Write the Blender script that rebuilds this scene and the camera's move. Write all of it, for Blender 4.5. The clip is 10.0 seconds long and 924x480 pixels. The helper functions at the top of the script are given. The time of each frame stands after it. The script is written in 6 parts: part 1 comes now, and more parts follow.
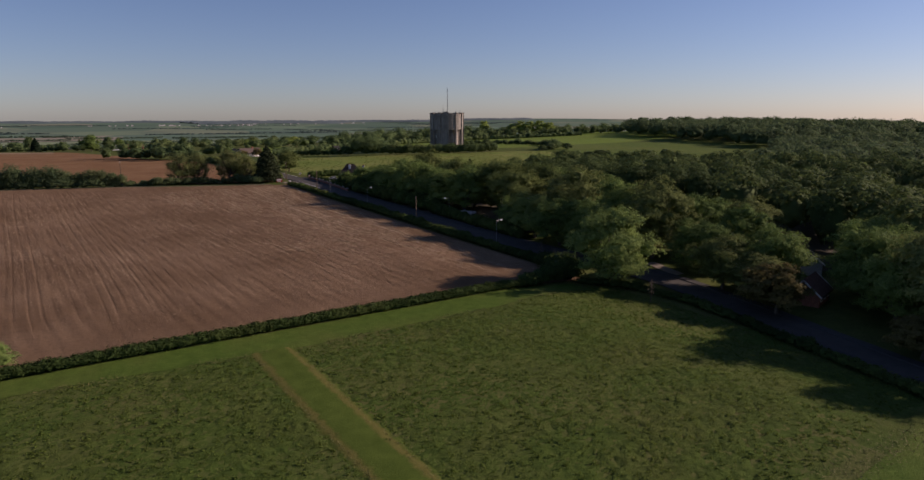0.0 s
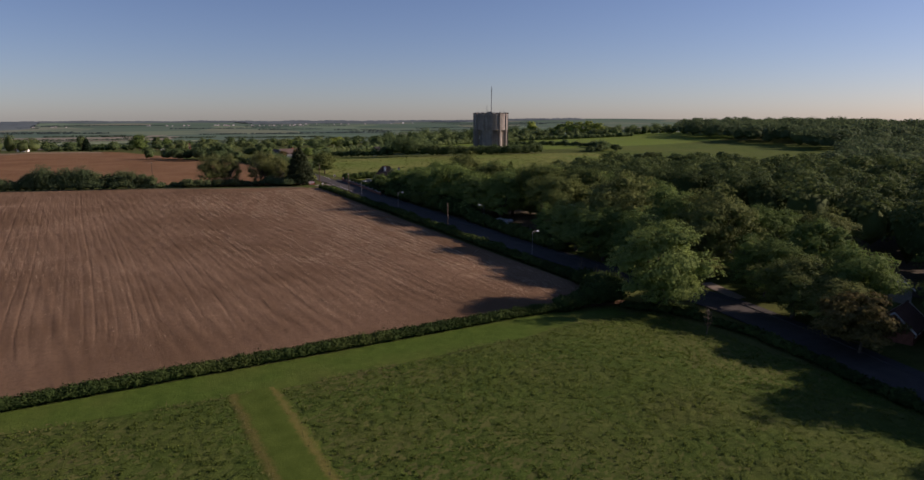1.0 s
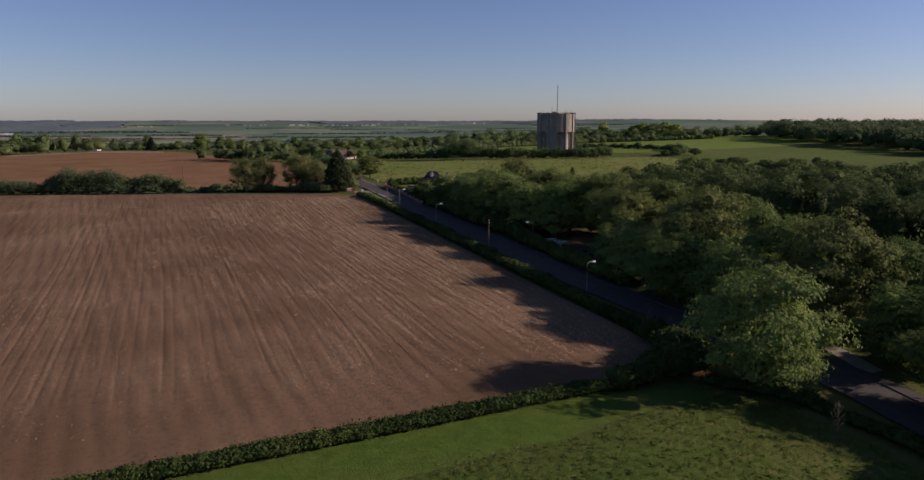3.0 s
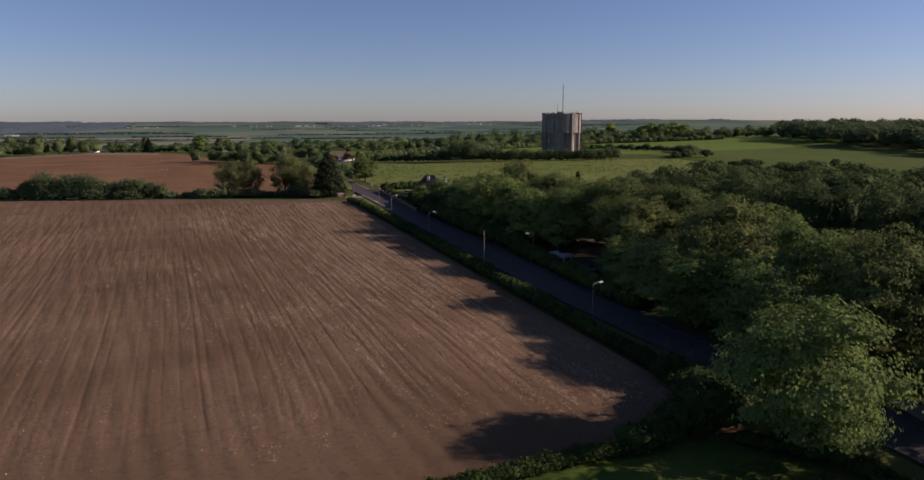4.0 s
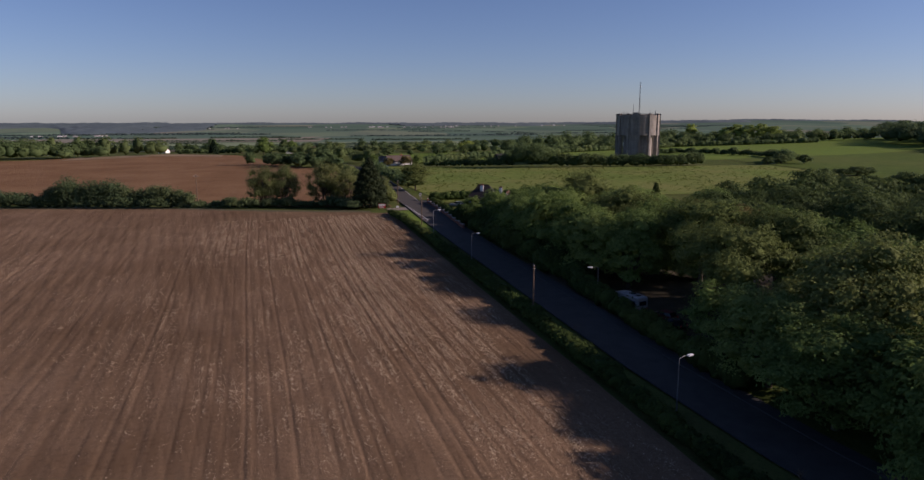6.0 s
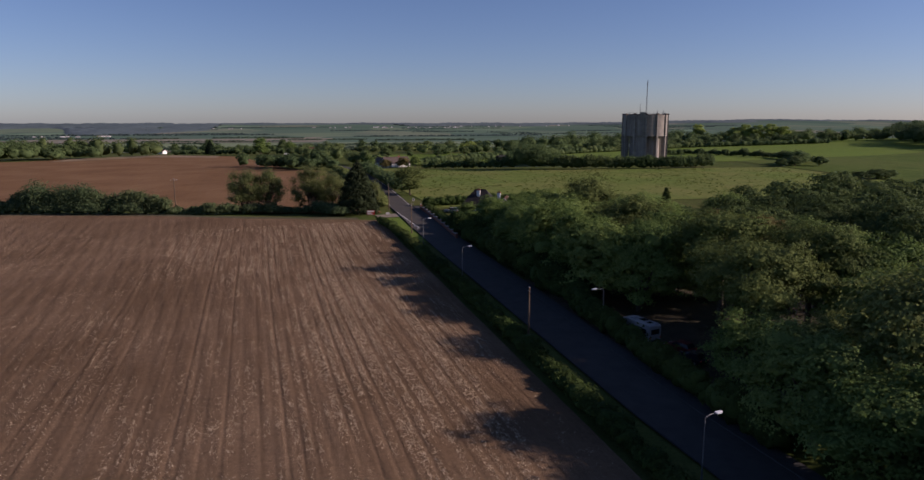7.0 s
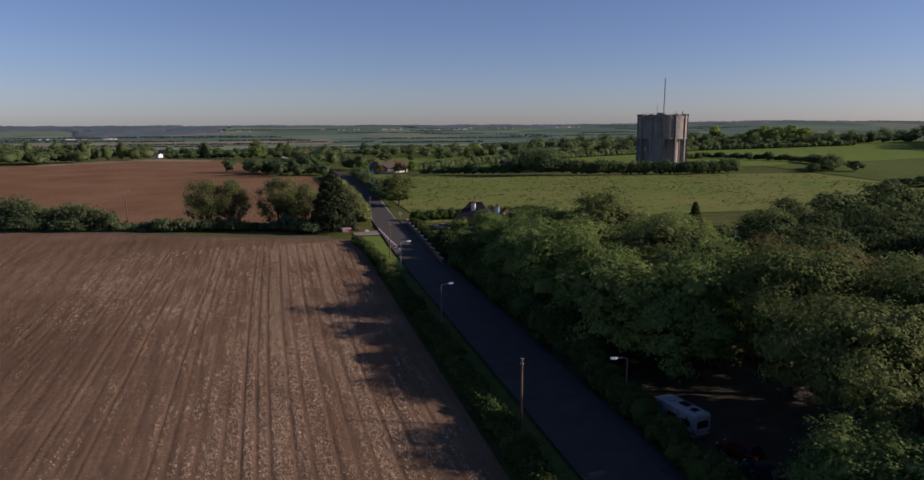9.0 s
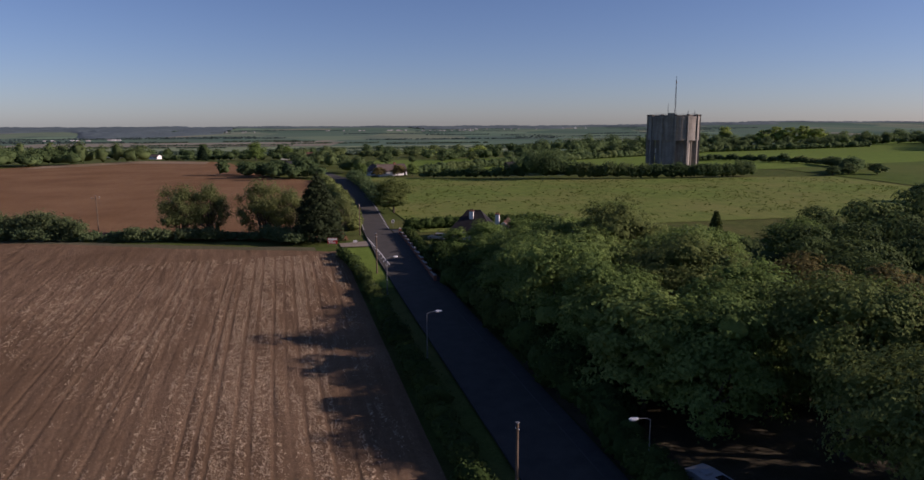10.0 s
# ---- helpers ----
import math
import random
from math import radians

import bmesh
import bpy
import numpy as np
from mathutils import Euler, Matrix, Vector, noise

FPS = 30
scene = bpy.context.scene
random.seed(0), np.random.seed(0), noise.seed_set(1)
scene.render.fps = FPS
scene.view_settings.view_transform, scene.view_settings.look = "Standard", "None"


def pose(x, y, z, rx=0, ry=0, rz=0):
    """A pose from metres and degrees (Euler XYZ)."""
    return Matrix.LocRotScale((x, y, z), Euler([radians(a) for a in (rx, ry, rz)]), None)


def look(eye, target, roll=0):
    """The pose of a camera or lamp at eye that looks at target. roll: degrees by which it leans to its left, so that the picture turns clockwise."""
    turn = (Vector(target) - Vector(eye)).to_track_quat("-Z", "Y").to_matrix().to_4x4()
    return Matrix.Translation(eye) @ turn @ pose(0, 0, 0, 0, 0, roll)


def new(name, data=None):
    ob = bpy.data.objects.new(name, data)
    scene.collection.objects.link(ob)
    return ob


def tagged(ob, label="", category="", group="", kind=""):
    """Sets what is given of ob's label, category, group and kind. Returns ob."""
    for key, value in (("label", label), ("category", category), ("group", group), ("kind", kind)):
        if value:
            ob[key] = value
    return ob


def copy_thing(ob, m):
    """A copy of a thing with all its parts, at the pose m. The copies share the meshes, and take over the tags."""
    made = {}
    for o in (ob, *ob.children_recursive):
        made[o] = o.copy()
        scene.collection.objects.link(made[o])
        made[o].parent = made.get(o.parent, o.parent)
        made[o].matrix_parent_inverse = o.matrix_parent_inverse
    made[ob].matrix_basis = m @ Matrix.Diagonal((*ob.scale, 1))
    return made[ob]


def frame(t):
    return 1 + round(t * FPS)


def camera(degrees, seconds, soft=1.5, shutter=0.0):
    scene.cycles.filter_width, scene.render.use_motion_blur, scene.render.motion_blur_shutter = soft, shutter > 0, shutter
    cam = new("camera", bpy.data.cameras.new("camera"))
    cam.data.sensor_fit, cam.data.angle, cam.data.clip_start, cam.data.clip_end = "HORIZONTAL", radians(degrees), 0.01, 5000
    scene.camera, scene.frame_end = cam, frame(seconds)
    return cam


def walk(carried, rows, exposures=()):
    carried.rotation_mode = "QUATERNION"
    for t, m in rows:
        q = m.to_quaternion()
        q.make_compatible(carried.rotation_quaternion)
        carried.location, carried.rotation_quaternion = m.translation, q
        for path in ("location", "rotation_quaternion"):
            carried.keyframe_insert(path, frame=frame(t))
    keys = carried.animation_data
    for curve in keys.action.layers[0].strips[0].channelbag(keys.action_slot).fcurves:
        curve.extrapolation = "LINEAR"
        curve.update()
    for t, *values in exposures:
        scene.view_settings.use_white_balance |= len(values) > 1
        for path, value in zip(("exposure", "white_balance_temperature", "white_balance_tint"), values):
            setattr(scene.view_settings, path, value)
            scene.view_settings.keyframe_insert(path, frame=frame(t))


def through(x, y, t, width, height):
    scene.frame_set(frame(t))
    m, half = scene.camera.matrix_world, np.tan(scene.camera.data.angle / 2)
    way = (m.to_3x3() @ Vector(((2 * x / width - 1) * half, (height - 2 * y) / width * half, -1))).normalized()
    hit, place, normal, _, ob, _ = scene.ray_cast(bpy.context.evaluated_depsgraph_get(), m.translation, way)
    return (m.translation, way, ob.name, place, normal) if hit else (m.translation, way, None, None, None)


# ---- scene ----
cam = camera(67.52, 10.0)
ROWS = [
    (0.0, 0.05, -0.02, 29.02, -9.985, 0.107, -33.319),
    (0.5, 6.02, 5.62, 29.01, -9.971, 0.11, -30.957),
    (1.0, 11.79, 11.35, 29.02, -9.961, 0.062, -29.266),
    (1.5, 17.33, 17.34, 28.99, -9.958, -0.011, -27.175),
    (2.0, 22.64, 23.37, 29.03, -9.966, -0.102, -24.876),
    (2.5, 27.71, 29.54, 28.98, -9.945, -0.126, -23.673),
    (4.0, 41.38, 49.0, 28.89, -9.863, -0.008, -22.771),
    (4.5, 45.53, 55.42, 29.03, -9.841, 0.003, -21.43),
    (5.0, 49.46, 61.95, 29.08, -9.832, -0.036, -19.561),
    (5.5, 53.48, 68.74, 29.16, -9.817, -0.034, -17.714),
    (7.0, 64.3, 88.97, 29.11, -9.769, 0.012, -16.364),
    (7.5, 67.6, 95.6, 29.07, -9.721, 0.052, -16.365),
    (8.0, 70.69, 102.11, 29.1, -9.695, 0.093, -16.391),
    (8.5, 73.65, 108.72, 29.06, -9.657, 0.12, -16.251),
    (9.0, 76.72, 115.33, 29.08, -9.614, 0.134, -15.522),
    (9.5, 79.67, 122.0, 29.07, -9.57, 0.154, -15.168),
    (10.0, 82.57, 128.75, 29.06, -9.544, 0.166, -15.034),
]
walk(cam, [(t, pose(x, y, z, 90 + pitch, roll, yaw)) for t, x, y, z, pitch, roll, yaw in ROWS],
     exposures=[(0.0, 0.32, 6280, 32), (2.0, 0.31, 6220, 32), (7.0, 0.24, 5900, 32), (10.0, 0.23, 5880, 32)])

# ---- world and light ----
SUN_AZ, SUN_EL = 109.0, 21.0          # degrees clockwise from +y, degrees up
world = bpy.data.worlds.new("sky")
scene.world = world
world.use_nodes = True
wn = world.node_tree.nodes
sky = wn.new("ShaderNodeTexSky")
sky.sky_type, sky.sun_disc = "NISHITA", False
sky.sun_elevation, sky.sun_rotation = radians(SUN_EL), radians(SUN_AZ)
sky.altitude, sky.air_density, sky.dust_density, sky.ozone_density = 100, 0.84, 0.42, 3.0
wn["Background"].inputs["Strength"].default_value = 0.064
world.node_tree.links.new(sky.outputs[0], wn["Background"].inputs["Color"])
sun = new("sun", bpy.data.lights.new("sun", "SUN"))
sun.data.energy, sun.data.angle, sun.data.color = 5.0, radians(0.6), (1.0, 0.83, 0.62)
toward = Vector((math.sin(radians(SUN_AZ)) * math.cos(radians(SUN_EL)), math.cos(radians(SUN_AZ)) * math.cos(radians(SUN_EL)), math.sin(radians(SUN_EL))))
sun.matrix_world = look(toward * 200, (0, 0, 0))

# ---- materials ----


class Shade:
    """A small builder of node materials."""

    def __init__(self, name, rough=0.9, metal=0.0):
        self.mat = bpy.data.materials.new(name)
        self.mat.use_nodes = True
        self.nodes, self.links = self.mat.node_tree.nodes, self.mat.node_tree.links
        self.out = self.nodes["Material Output"]
        self.bsdf = self.nodes["Principled BSDF"]
        self.bsdf.inputs["Roughness"].default_value = rough
        self.bsdf.inputs["Metallic"].default_value = metal
        self.bsdf.inputs["Specular IOR Level"].default_value = 0.25
        self.place = self.nodes.new("ShaderNodeNewGeometry")

    def put(self, kind, **inputs):
        n = self.nodes.new(kind)
        for key, value in inputs.items():
            self.link(n, key, value)
        return n

    def link(self, n, key, value):
        socket = n.inputs[int(key[1:])] if key[0] == "i" and key[1:].isdigit() else n.inputs[key]
        if isinstance(value, bpy.types.NodeSocket):
            self.links.new(value, socket)
        else:
            socket.default_value = value

    def scaled(self, sx, sy, sz, turn=0.0):
        n = self.nodes.new("ShaderNodeMapping")
        self.links.new(self.place.outputs["Position"], n.inputs["Vector"])
        n.inputs["Scale"].default_value = (sx, sy, sz)
        n.inputs["Rotation"].default_value = (0, 0, radians(turn))
        return n.outputs[0]

    def noise(self, scale, detail=4.0, rough=0.6, where=None):
        n = self.nodes.new("ShaderNodeTexNoise")
        self.links.new(where or self.place.outputs["Position"], n.inputs["Vector"])
        n.inputs["Scale"].default_value, n.inputs["Detail"].default_value, n.inputs["Roughness"].default_value = scale, detail, rough
        return n.outputs["Fac"]

    def ramp(self, value, stops):
        n = self.nodes.new("ShaderNodeValToRGB")
        self.links.new(value, n.inputs[0])
        el = n.color_ramp.elements
        while len(el) < len(stops):
            el.new(0.5)
        for e, (at, c) in zip(el, stops):
            e.position = at
            e.color = (*c, 1) if isinstance(c, tuple) else (c, c, c, 1)
        return n.outputs[0]

    def mix(self, fac, a, b, mode="MIX"):
        n = self.nodes.new("ShaderNodeMixRGB")
        n.blend_type = mode
        for key, v in (("Fac", fac), ("Color1", a), ("Color2", b)):
            if isinstance(v, tuple) and len(v) == 3:
                v = (*v, 1)
            self.link(n, key, v)
        return n.outputs[0]

    def math(self, op, a, b=0.0):
        n = self.nodes.new("ShaderNodeMath")
        n.operation = op
        self.link(n, "i0", a)
        self.link(n, "i1", b)
        return n.outputs[0]

    def bump(self, height, strength=0.5, distance=0.05):
        n = self.nodes.new("ShaderNodeBump")
        n.inputs["Strength"].default_value, n.inputs["Distance"].default_value = strength, distance
        self.links.new(height, n.inputs["Height"])
        self.links.new(n.outputs[0], self.bsdf.inputs["Normal"])
        return self

    def colour(self, value):
        self.link(self.bsdf, "Base Color", (*value, 1) if isinstance(value, tuple) else value)
        return self


def plain(name, a, b, scale, rough=0.8, metal=0.0, bump=0.0, fine=6.0):
    """Two close tones mixed by coarse and fine noise."""
    s = Shade(name, rough, metal)
    coarse, grain = s.noise(scale), s.noise(scale * fine, 3.0)
    both = s.math("ADD", s.math("MULTIPLY", coarse, 0.6), s.math("MULTIPLY", grain, 0.4))
    s.colour(s.mix(s.ramp(both, [(0.35, 0.0), (0.65, 1.0)]), a, b))
    if bump:
        s.bump(both, 0.6, bump)
    return s.mat


def leaf_material(name, dark, light, brown=(0.12, 0.09, 0.03), some_brown=0.0, through=0.25):
    """Foliage: every leaf or spray a little different, patches over the crown, light passing through."""
    s = Shade(name, 0.75)
    s.bsdf.inputs["Specular IOR Level"].default_value = 0.05
    rand = s.place.outputs["Random Per Island"]
    own = s.nodes.new("ShaderNodeObjectInfo").outputs["Random"]
    tone = s.math("ADD", s.math("MULTIPLY", rand, 0.42), s.math("ADD", s.math("MULTIPLY", s.noise(0.35, 2.0), 0.4), s.math("MULTIPLY", s.math("SUBTRACT", s.noise(3.5, 3.0, 0.7), 0.42), 0.40)))
    tone = s.math("ADD", tone, s.math("MULTIPLY", s.math("SUBTRACT", s.noise(0.055, 3.0, 0.6), 0.5), 0.9))
    tone = s.math("ADD", tone, s.math("MULTIPLY", s.math("SUBTRACT", own, 0.5), 0.45))
    c = s.mix(s.ramp(tone, [(0.15, 0.0), (0.9, 1.0)]), dark, light)
    c = s.mix(s.math("MULTIPLY", s.ramp(own, [(0.55, 0.0), (1.0, 1.0)]), 0.15 + some_brown), c, brown)
    s.colour(c)
    s.bump(s.noise(2.8, 3.0, 0.7), 0.6, 0.25)
    t = s.put("ShaderNodeBsdfTranslucent", Color=c)
    m = s.put("ShaderNodeMixShader", Fac=through, i1=s.bsdf.outputs[0], i2=t.outputs[0])
    s.links.new(m.outputs[0], s.out.inputs[0])
    return s.mat


def grass_material(name, dark, light, dry, scale=0.12, dryness=0.4, stripes=0.0, stripe_turn=0.0):
    s = Shade(name, 0.95)
    s.bsdf.inputs["Specular IOR Level"].default_value = 0.03
    broad, mid, fine = s.noise(scale * 0.35, 5.0), s.noise(scale * 3, 5.0, 0.65), s.noise(scale * 28, 4.0, 0.7)
    c = s.mix(s.ramp(mid, [(0.3, 0.0), (0.7, 1.0)]), dark, light)
    c = s.mix(s.math("MULTIPLY", s.ramp(broad, [(0.42, 0.0), (0.68, 1.0)]), dryness), c, dry)
    c = s.mix(s.math("MULTIPLY", s.ramp(fine, [(0.3, 1.0), (0.55, 0.0)]), 0.55), c, tuple(v * 0.6 for v in dark))
    if stripes:
        w = s.noise(1.0, 2.0, 0.5, s.scaled(1.1, 0.015, 1.0, stripe_turn))
        c = s.mix(s.math("MULTIPLY", s.ramp(w, [(0.4, 0.0), (0.65, 1.0)]), stripes), c, dry)
    s.colour(c)
    s.bump(s.math("ADD", mid, fine), 0.7, 0.10)
    return s.mat


def track_material(name, green, green_light, dry):
    """A mown track across the meadow: green along the middle, yellowed and ragged to either edge."""
    s = Shade(name, 0.95)
    s.bsdf.inputs["Specular IOR Level"].default_value = 0.03
    at = s.nodes.new("ShaderNodeSeparateXYZ")
    s.links.new(s.place.outputs["Position"], at.inputs[0])
    across = s.math("ABSOLUTE", s.math("SUBTRACT", s.math("SUBTRACT", at.outputs[0], s.math("MULTIPLY", at.outputs[1], 0.012)), 26.44))
    ragged = s.math("ADD", across, s.math("MULTIPLY", s.math("SUBTRACT", s.noise(0.9, 4.0, 0.7), 0.5), 1.6))
    c = s.mix(s.ramp(s.noise(0.480, 4.000, 0.520), [(0.3, 0.0), (0.7, 1.0)]), green, green_light)
    edge = s.ramp(s.math("MULTIPLY", ragged, 0.25), [(0.40, 0.0), (0.54, 0.75), (0.60, 0.75), (0.76, 0.0)])
    c = s.mix(edge, c, dry)
    fine = s.noise(6.0, 4.0, 0.7)
    c = s.mix(s.math("MULTIPLY", s.ramp(fine, [(0.3, 1.0), (0.55, 0.0)]), 0.45), c, tuple(v * 0.6 for v in green))
    s.colour(c)
    s.bump(fine, 0.7, 0.08)
    return s.mat


def soil_material(name, dark, light, straw, straw_amount):
    """Worked soil: rows along y, paler drier bands, broken straw on the ridges."""
    s = Shade(name, 0.95)
    s.bsdf.inputs["Specular IOR Level"].default_value = 0.03
    rows = s.noise(1.0, 3.0, 0.6, s.scaled(1.05, 0.012, 1.0))
    fine_rows = s.noise(1.0, 2.0, 0.5, s.scaled(3.4, 0.02, 1.0))
    broad, clod, speck = s.noise(0.035, 4.0), s.noise(1.6, 5.0, 0.7), s.noise(9.0, 3.0, 0.7)
    at = s.nodes.new("ShaderNodeSeparateXYZ")
    s.links.new(s.place.outputs["Position"], at.inputs[0])
    from_hedge = s.math("SUBTRACT", s.math("SUBTRACT", at.outputs[1], s.math("MULTIPLY", at.outputs[0], 0.033)), 96.0)
    worked = s.ramp(s.math("MULTIPLY", s.math("ADD", from_hedge, s.math("MULTIPLY", broad, 9.0)), 1 / 60), [(0.24, 0.1), (0.42, 1.0)])
    c = s.mix(s.ramp(s.math("ADD", s.math("MULTIPLY", rows, 0.15), s.math("MULTIPLY", broad, 0.85)), [(0.36, 0.0), (0.62, 1.0)]), dark, light)
    c = s.mix(s.math("MULTIPLY", s.math("MULTIPLY", s.ramp(fine_rows, [(0.3, 1.0), (0.45, 0.0)]), 0.1), worked), c, tuple(v * 0.6 for v in dark))
    c = s.mix(s.math("MULTIPLY", s.ramp(clod, [(0.35, 1.0), (0.5, 0.0)]), 0.4), c, tuple(v * 0.55 for v in dark))
    bits = s.math("MULTIPLY", s.ramp(speck, [(0.56, 0.0), (0.66, 1.0)]), s.ramp(s.math("ADD", s.math("MULTIPLY", rows, 0.55), s.math("MULTIPLY", broad, 0.5)), [(0.46, 0.0), (0.62, 1.0)]))
    c = s.mix(s.math("MULTIPLY", s.math("MULTIPLY", bits, straw_amount), worked), c, straw)
    s.colour(c)
    s.bump(s.math("ADD", s.math("MULTIPLY", clod, 0.7), speck), 0.9, 0.12)
    return s.mat


LEAF = leaf_material("leaf_green", (0.098, 0.152, 0.041), (0.225, 0.312, 0.088), through=0.34)
LEAF_WOOD = leaf_material("leaf_wood", (0.060, 0.092, 0.031), (0.138, 0.184, 0.059), through=0.32)
LEAF_THIN = leaf_material("leaf_thin", (0.136, 0.164, 0.062), (0.240, 0.272, 0.100), through=0.6)
LEAF_OLIVE = leaf_material("leaf_olive", (0.102, 0.130, 0.039), (0.204, 0.245, 0.078), (0.132, 0.110, 0.044), 0.0, 0.32)
LEAF_YARD = leaf_material("leaf_yard", (0.070, 0.100, 0.030), (0.170, 0.220, 0.064), (0.11, 0.10, 0.04), 0.0, 0.32)
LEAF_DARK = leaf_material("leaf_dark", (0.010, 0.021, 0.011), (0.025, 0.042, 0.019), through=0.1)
LEAF_HEDGE = leaf_material("leaf_hedge", (0.024, 0.045, 0.013), (0.074, 0.112, 0.029))
LEAF_LIME = leaf_material("leaf_lime", (0.230, 0.300, 0.080), (0.380, 0.470, 0.130), through=0.6)
LEAF_RUST = leaf_material("leaf_rust", (0.116, 0.102, 0.037), (0.212, 0.184, 0.068), through=0.4)
LEAF_FAR = leaf_material("leaf_far", (0.084, 0.128, 0.053), (0.152, 0.210, 0.080), through=0.5)
LEAF_MID = leaf_material("leaf_mid", (0.078, 0.118, 0.056), (0.148, 0.198, 0.086), through=0.45)
# Leaf greens of the next two are greyed and blued: haze painted into the colour.
LEAF_VALLEY_HAZED = leaf_material("leaf_valley_hazed", (0.080, 0.120, 0.083), (0.120, 0.164, 0.107), (0.120, 0.128, 0.088), through=0.6)
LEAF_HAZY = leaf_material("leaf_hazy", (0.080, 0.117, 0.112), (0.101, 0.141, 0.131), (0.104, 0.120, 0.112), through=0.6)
BLADE = leaf_material("grass_blade", (0.075, 0.112, 0.021), (0.126, 0.166, 0.035), (0.160, 0.136, 0.056), 0.05, 0.5)
BARK = plain("bark", (0.052, 0.042, 0.030), (0.128, 0.104, 0.080), 2.0, 0.95, bump=0.05)
GRASS = grass_material("grass", (0.048, 0.070, 0.018), (0.092, 0.118, 0.029), (0.136, 0.112, 0.048), 0.1, 0.45)
MEADOW = grass_material("meadow_grass", (0.035, 0.061, 0.012), (0.070, 0.106, 0.021), (0.100, 0.093, 0.032), 0.3, 0.35)
MOWN = grass_material("mown_grass", (0.048, 0.086, 0.014), (0.078, 0.125, 0.022), (0.136, 0.120, 0.040), 0.2, 0.3)
PASTURE = grass_material("pasture", (0.080, 0.126, 0.026), (0.160, 0.214, 0.048), (0.200, 0.190, 0.067), 0.09, 0.6, 0.25, 60)
PASTURE_DARK = grass_material("pasture_dark", (0.050, 0.086, 0.017), (0.092, 0.134, 0.027), (0.118, 0.128, 0.040), 0.04, 0.4, 0.2, 70)
CROP = grass_material("crop_green", (0.096, 0.152, 0.026), (0.140, 0.204, 0.037), (0.144, 0.152, 0.048), 0.04, 0.25)
TRACK = track_material("mown_track", (0.050, 0.078, 0.013), (0.076, 0.110, 0.020), (0.140, 0.120, 0.036))
VERGE_DRY = grass_material("dry_verge", (0.080, 0.074, 0.042), (0.120, 0.112, 0.066), (0.152, 0.136, 0.088), 0.4, 0.5)
SOIL = soil_material("worked_soil", (0.124, 0.080, 0.046), (0.170, 0.113, 0.069), (0.368, 0.272, 0.176), 0.85)
SOIL_RED = soil_material("red_soil", (0.162, 0.092, 0.045), (0.214, 0.128, 0.066), (0.288, 0.192, 0.128), 0.2)
SOIL_PALE = soil_material("pale_dry_soil", (0.216, 0.160, 0.100), (0.272, 0.208, 0.136), (0.336, 0.264, 0.176), 0.4)
ASPHALT = plain("asphalt", (0.043, 0.040, 0.035), (0.068, 0.062, 0.055), 0.5, 0.95, bump=0.01, fine=30)
ASPHALT_OLD = plain("pavement_asphalt", (0.038, 0.038, 0.036), (0.059, 0.057, 0.054), 0.9, 0.9, bump=0.01, fine=25)
KERB = plain("kerb_concrete", (0.044, 0.042, 0.038), (0.064, 0.062, 0.058), 1.5, 0.9)
ROAD_PAINT = plain("road_paint", (0.45, 0.45, 0.43), (0.70, 0.70, 0.67), 3.0, 0.7)
DUST = plain("gravel_drive", (0.160, 0.136, 0.104), (0.264, 0.224, 0.176), 0.6, 0.95, bump=0.02, fine=20)
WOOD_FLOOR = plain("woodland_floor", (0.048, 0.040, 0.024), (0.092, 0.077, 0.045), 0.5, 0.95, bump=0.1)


def valley_material():
    """Far fields: irregular plots of pale green and tan with hedges between, the haze of miles of air painted into
    their colours.
    """
    s = Shade("far_fields_hazed", 1.0)
    s.bsdf.inputs["Specular IOR Level"].default_value = 0.0
    n = s.nodes.new("ShaderNodeTexVoronoi")
    s.links.new(s.scaled(0.0034, 0.0022, 0.0, 12), n.inputs["Vector"])
    n.inputs["Scale"].default_value = 1.0
    plot = s.nodes.new("ShaderNodeSeparateColor")
    s.links.new(n.outputs["Color"], plot.inputs[0])
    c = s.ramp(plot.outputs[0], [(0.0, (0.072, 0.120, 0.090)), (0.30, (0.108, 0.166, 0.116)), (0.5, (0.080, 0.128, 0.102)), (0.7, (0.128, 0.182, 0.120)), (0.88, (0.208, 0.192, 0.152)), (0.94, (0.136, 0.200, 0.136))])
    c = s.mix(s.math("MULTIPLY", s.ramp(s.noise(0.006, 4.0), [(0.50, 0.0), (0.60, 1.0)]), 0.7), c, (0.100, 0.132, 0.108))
    s.colour(c)
    return s.mat


FAR_FIELDS_HAZED = valley_material()
# The blue-grey of distant haze is painted into the ridge woods' two tones.
FAR_WOODED_HAZED = plain("far_wooded_slopes_hazed", (0.062, 0.090, 0.099), (0.090, 0.120, 0.122), 0.014, 1.0, fine=5.0)

# ---- ground ----


def knots(v, at, h):
    """A smooth curve through a few heights."""
    at, h = np.asarray(at, float), np.asarray(h, float)
    v = np.clip(v, at[0], at[-1])
    i = np.clip(np.searchsorted(at, v) - 1, 0, len(at) - 2)
    slope = np.gradient(h, at)
    w = at[i + 1] - at[i]
    u = (v - at[i]) / w
    return ((1 + 2 * u) * (1 - u) ** 2 * h[i] + u * (1 - u) ** 2 * w * slope[i] + u * u * (3 - 2 * u) * h[i + 1] + u * u * (u - 1) * w * slope[i + 1])


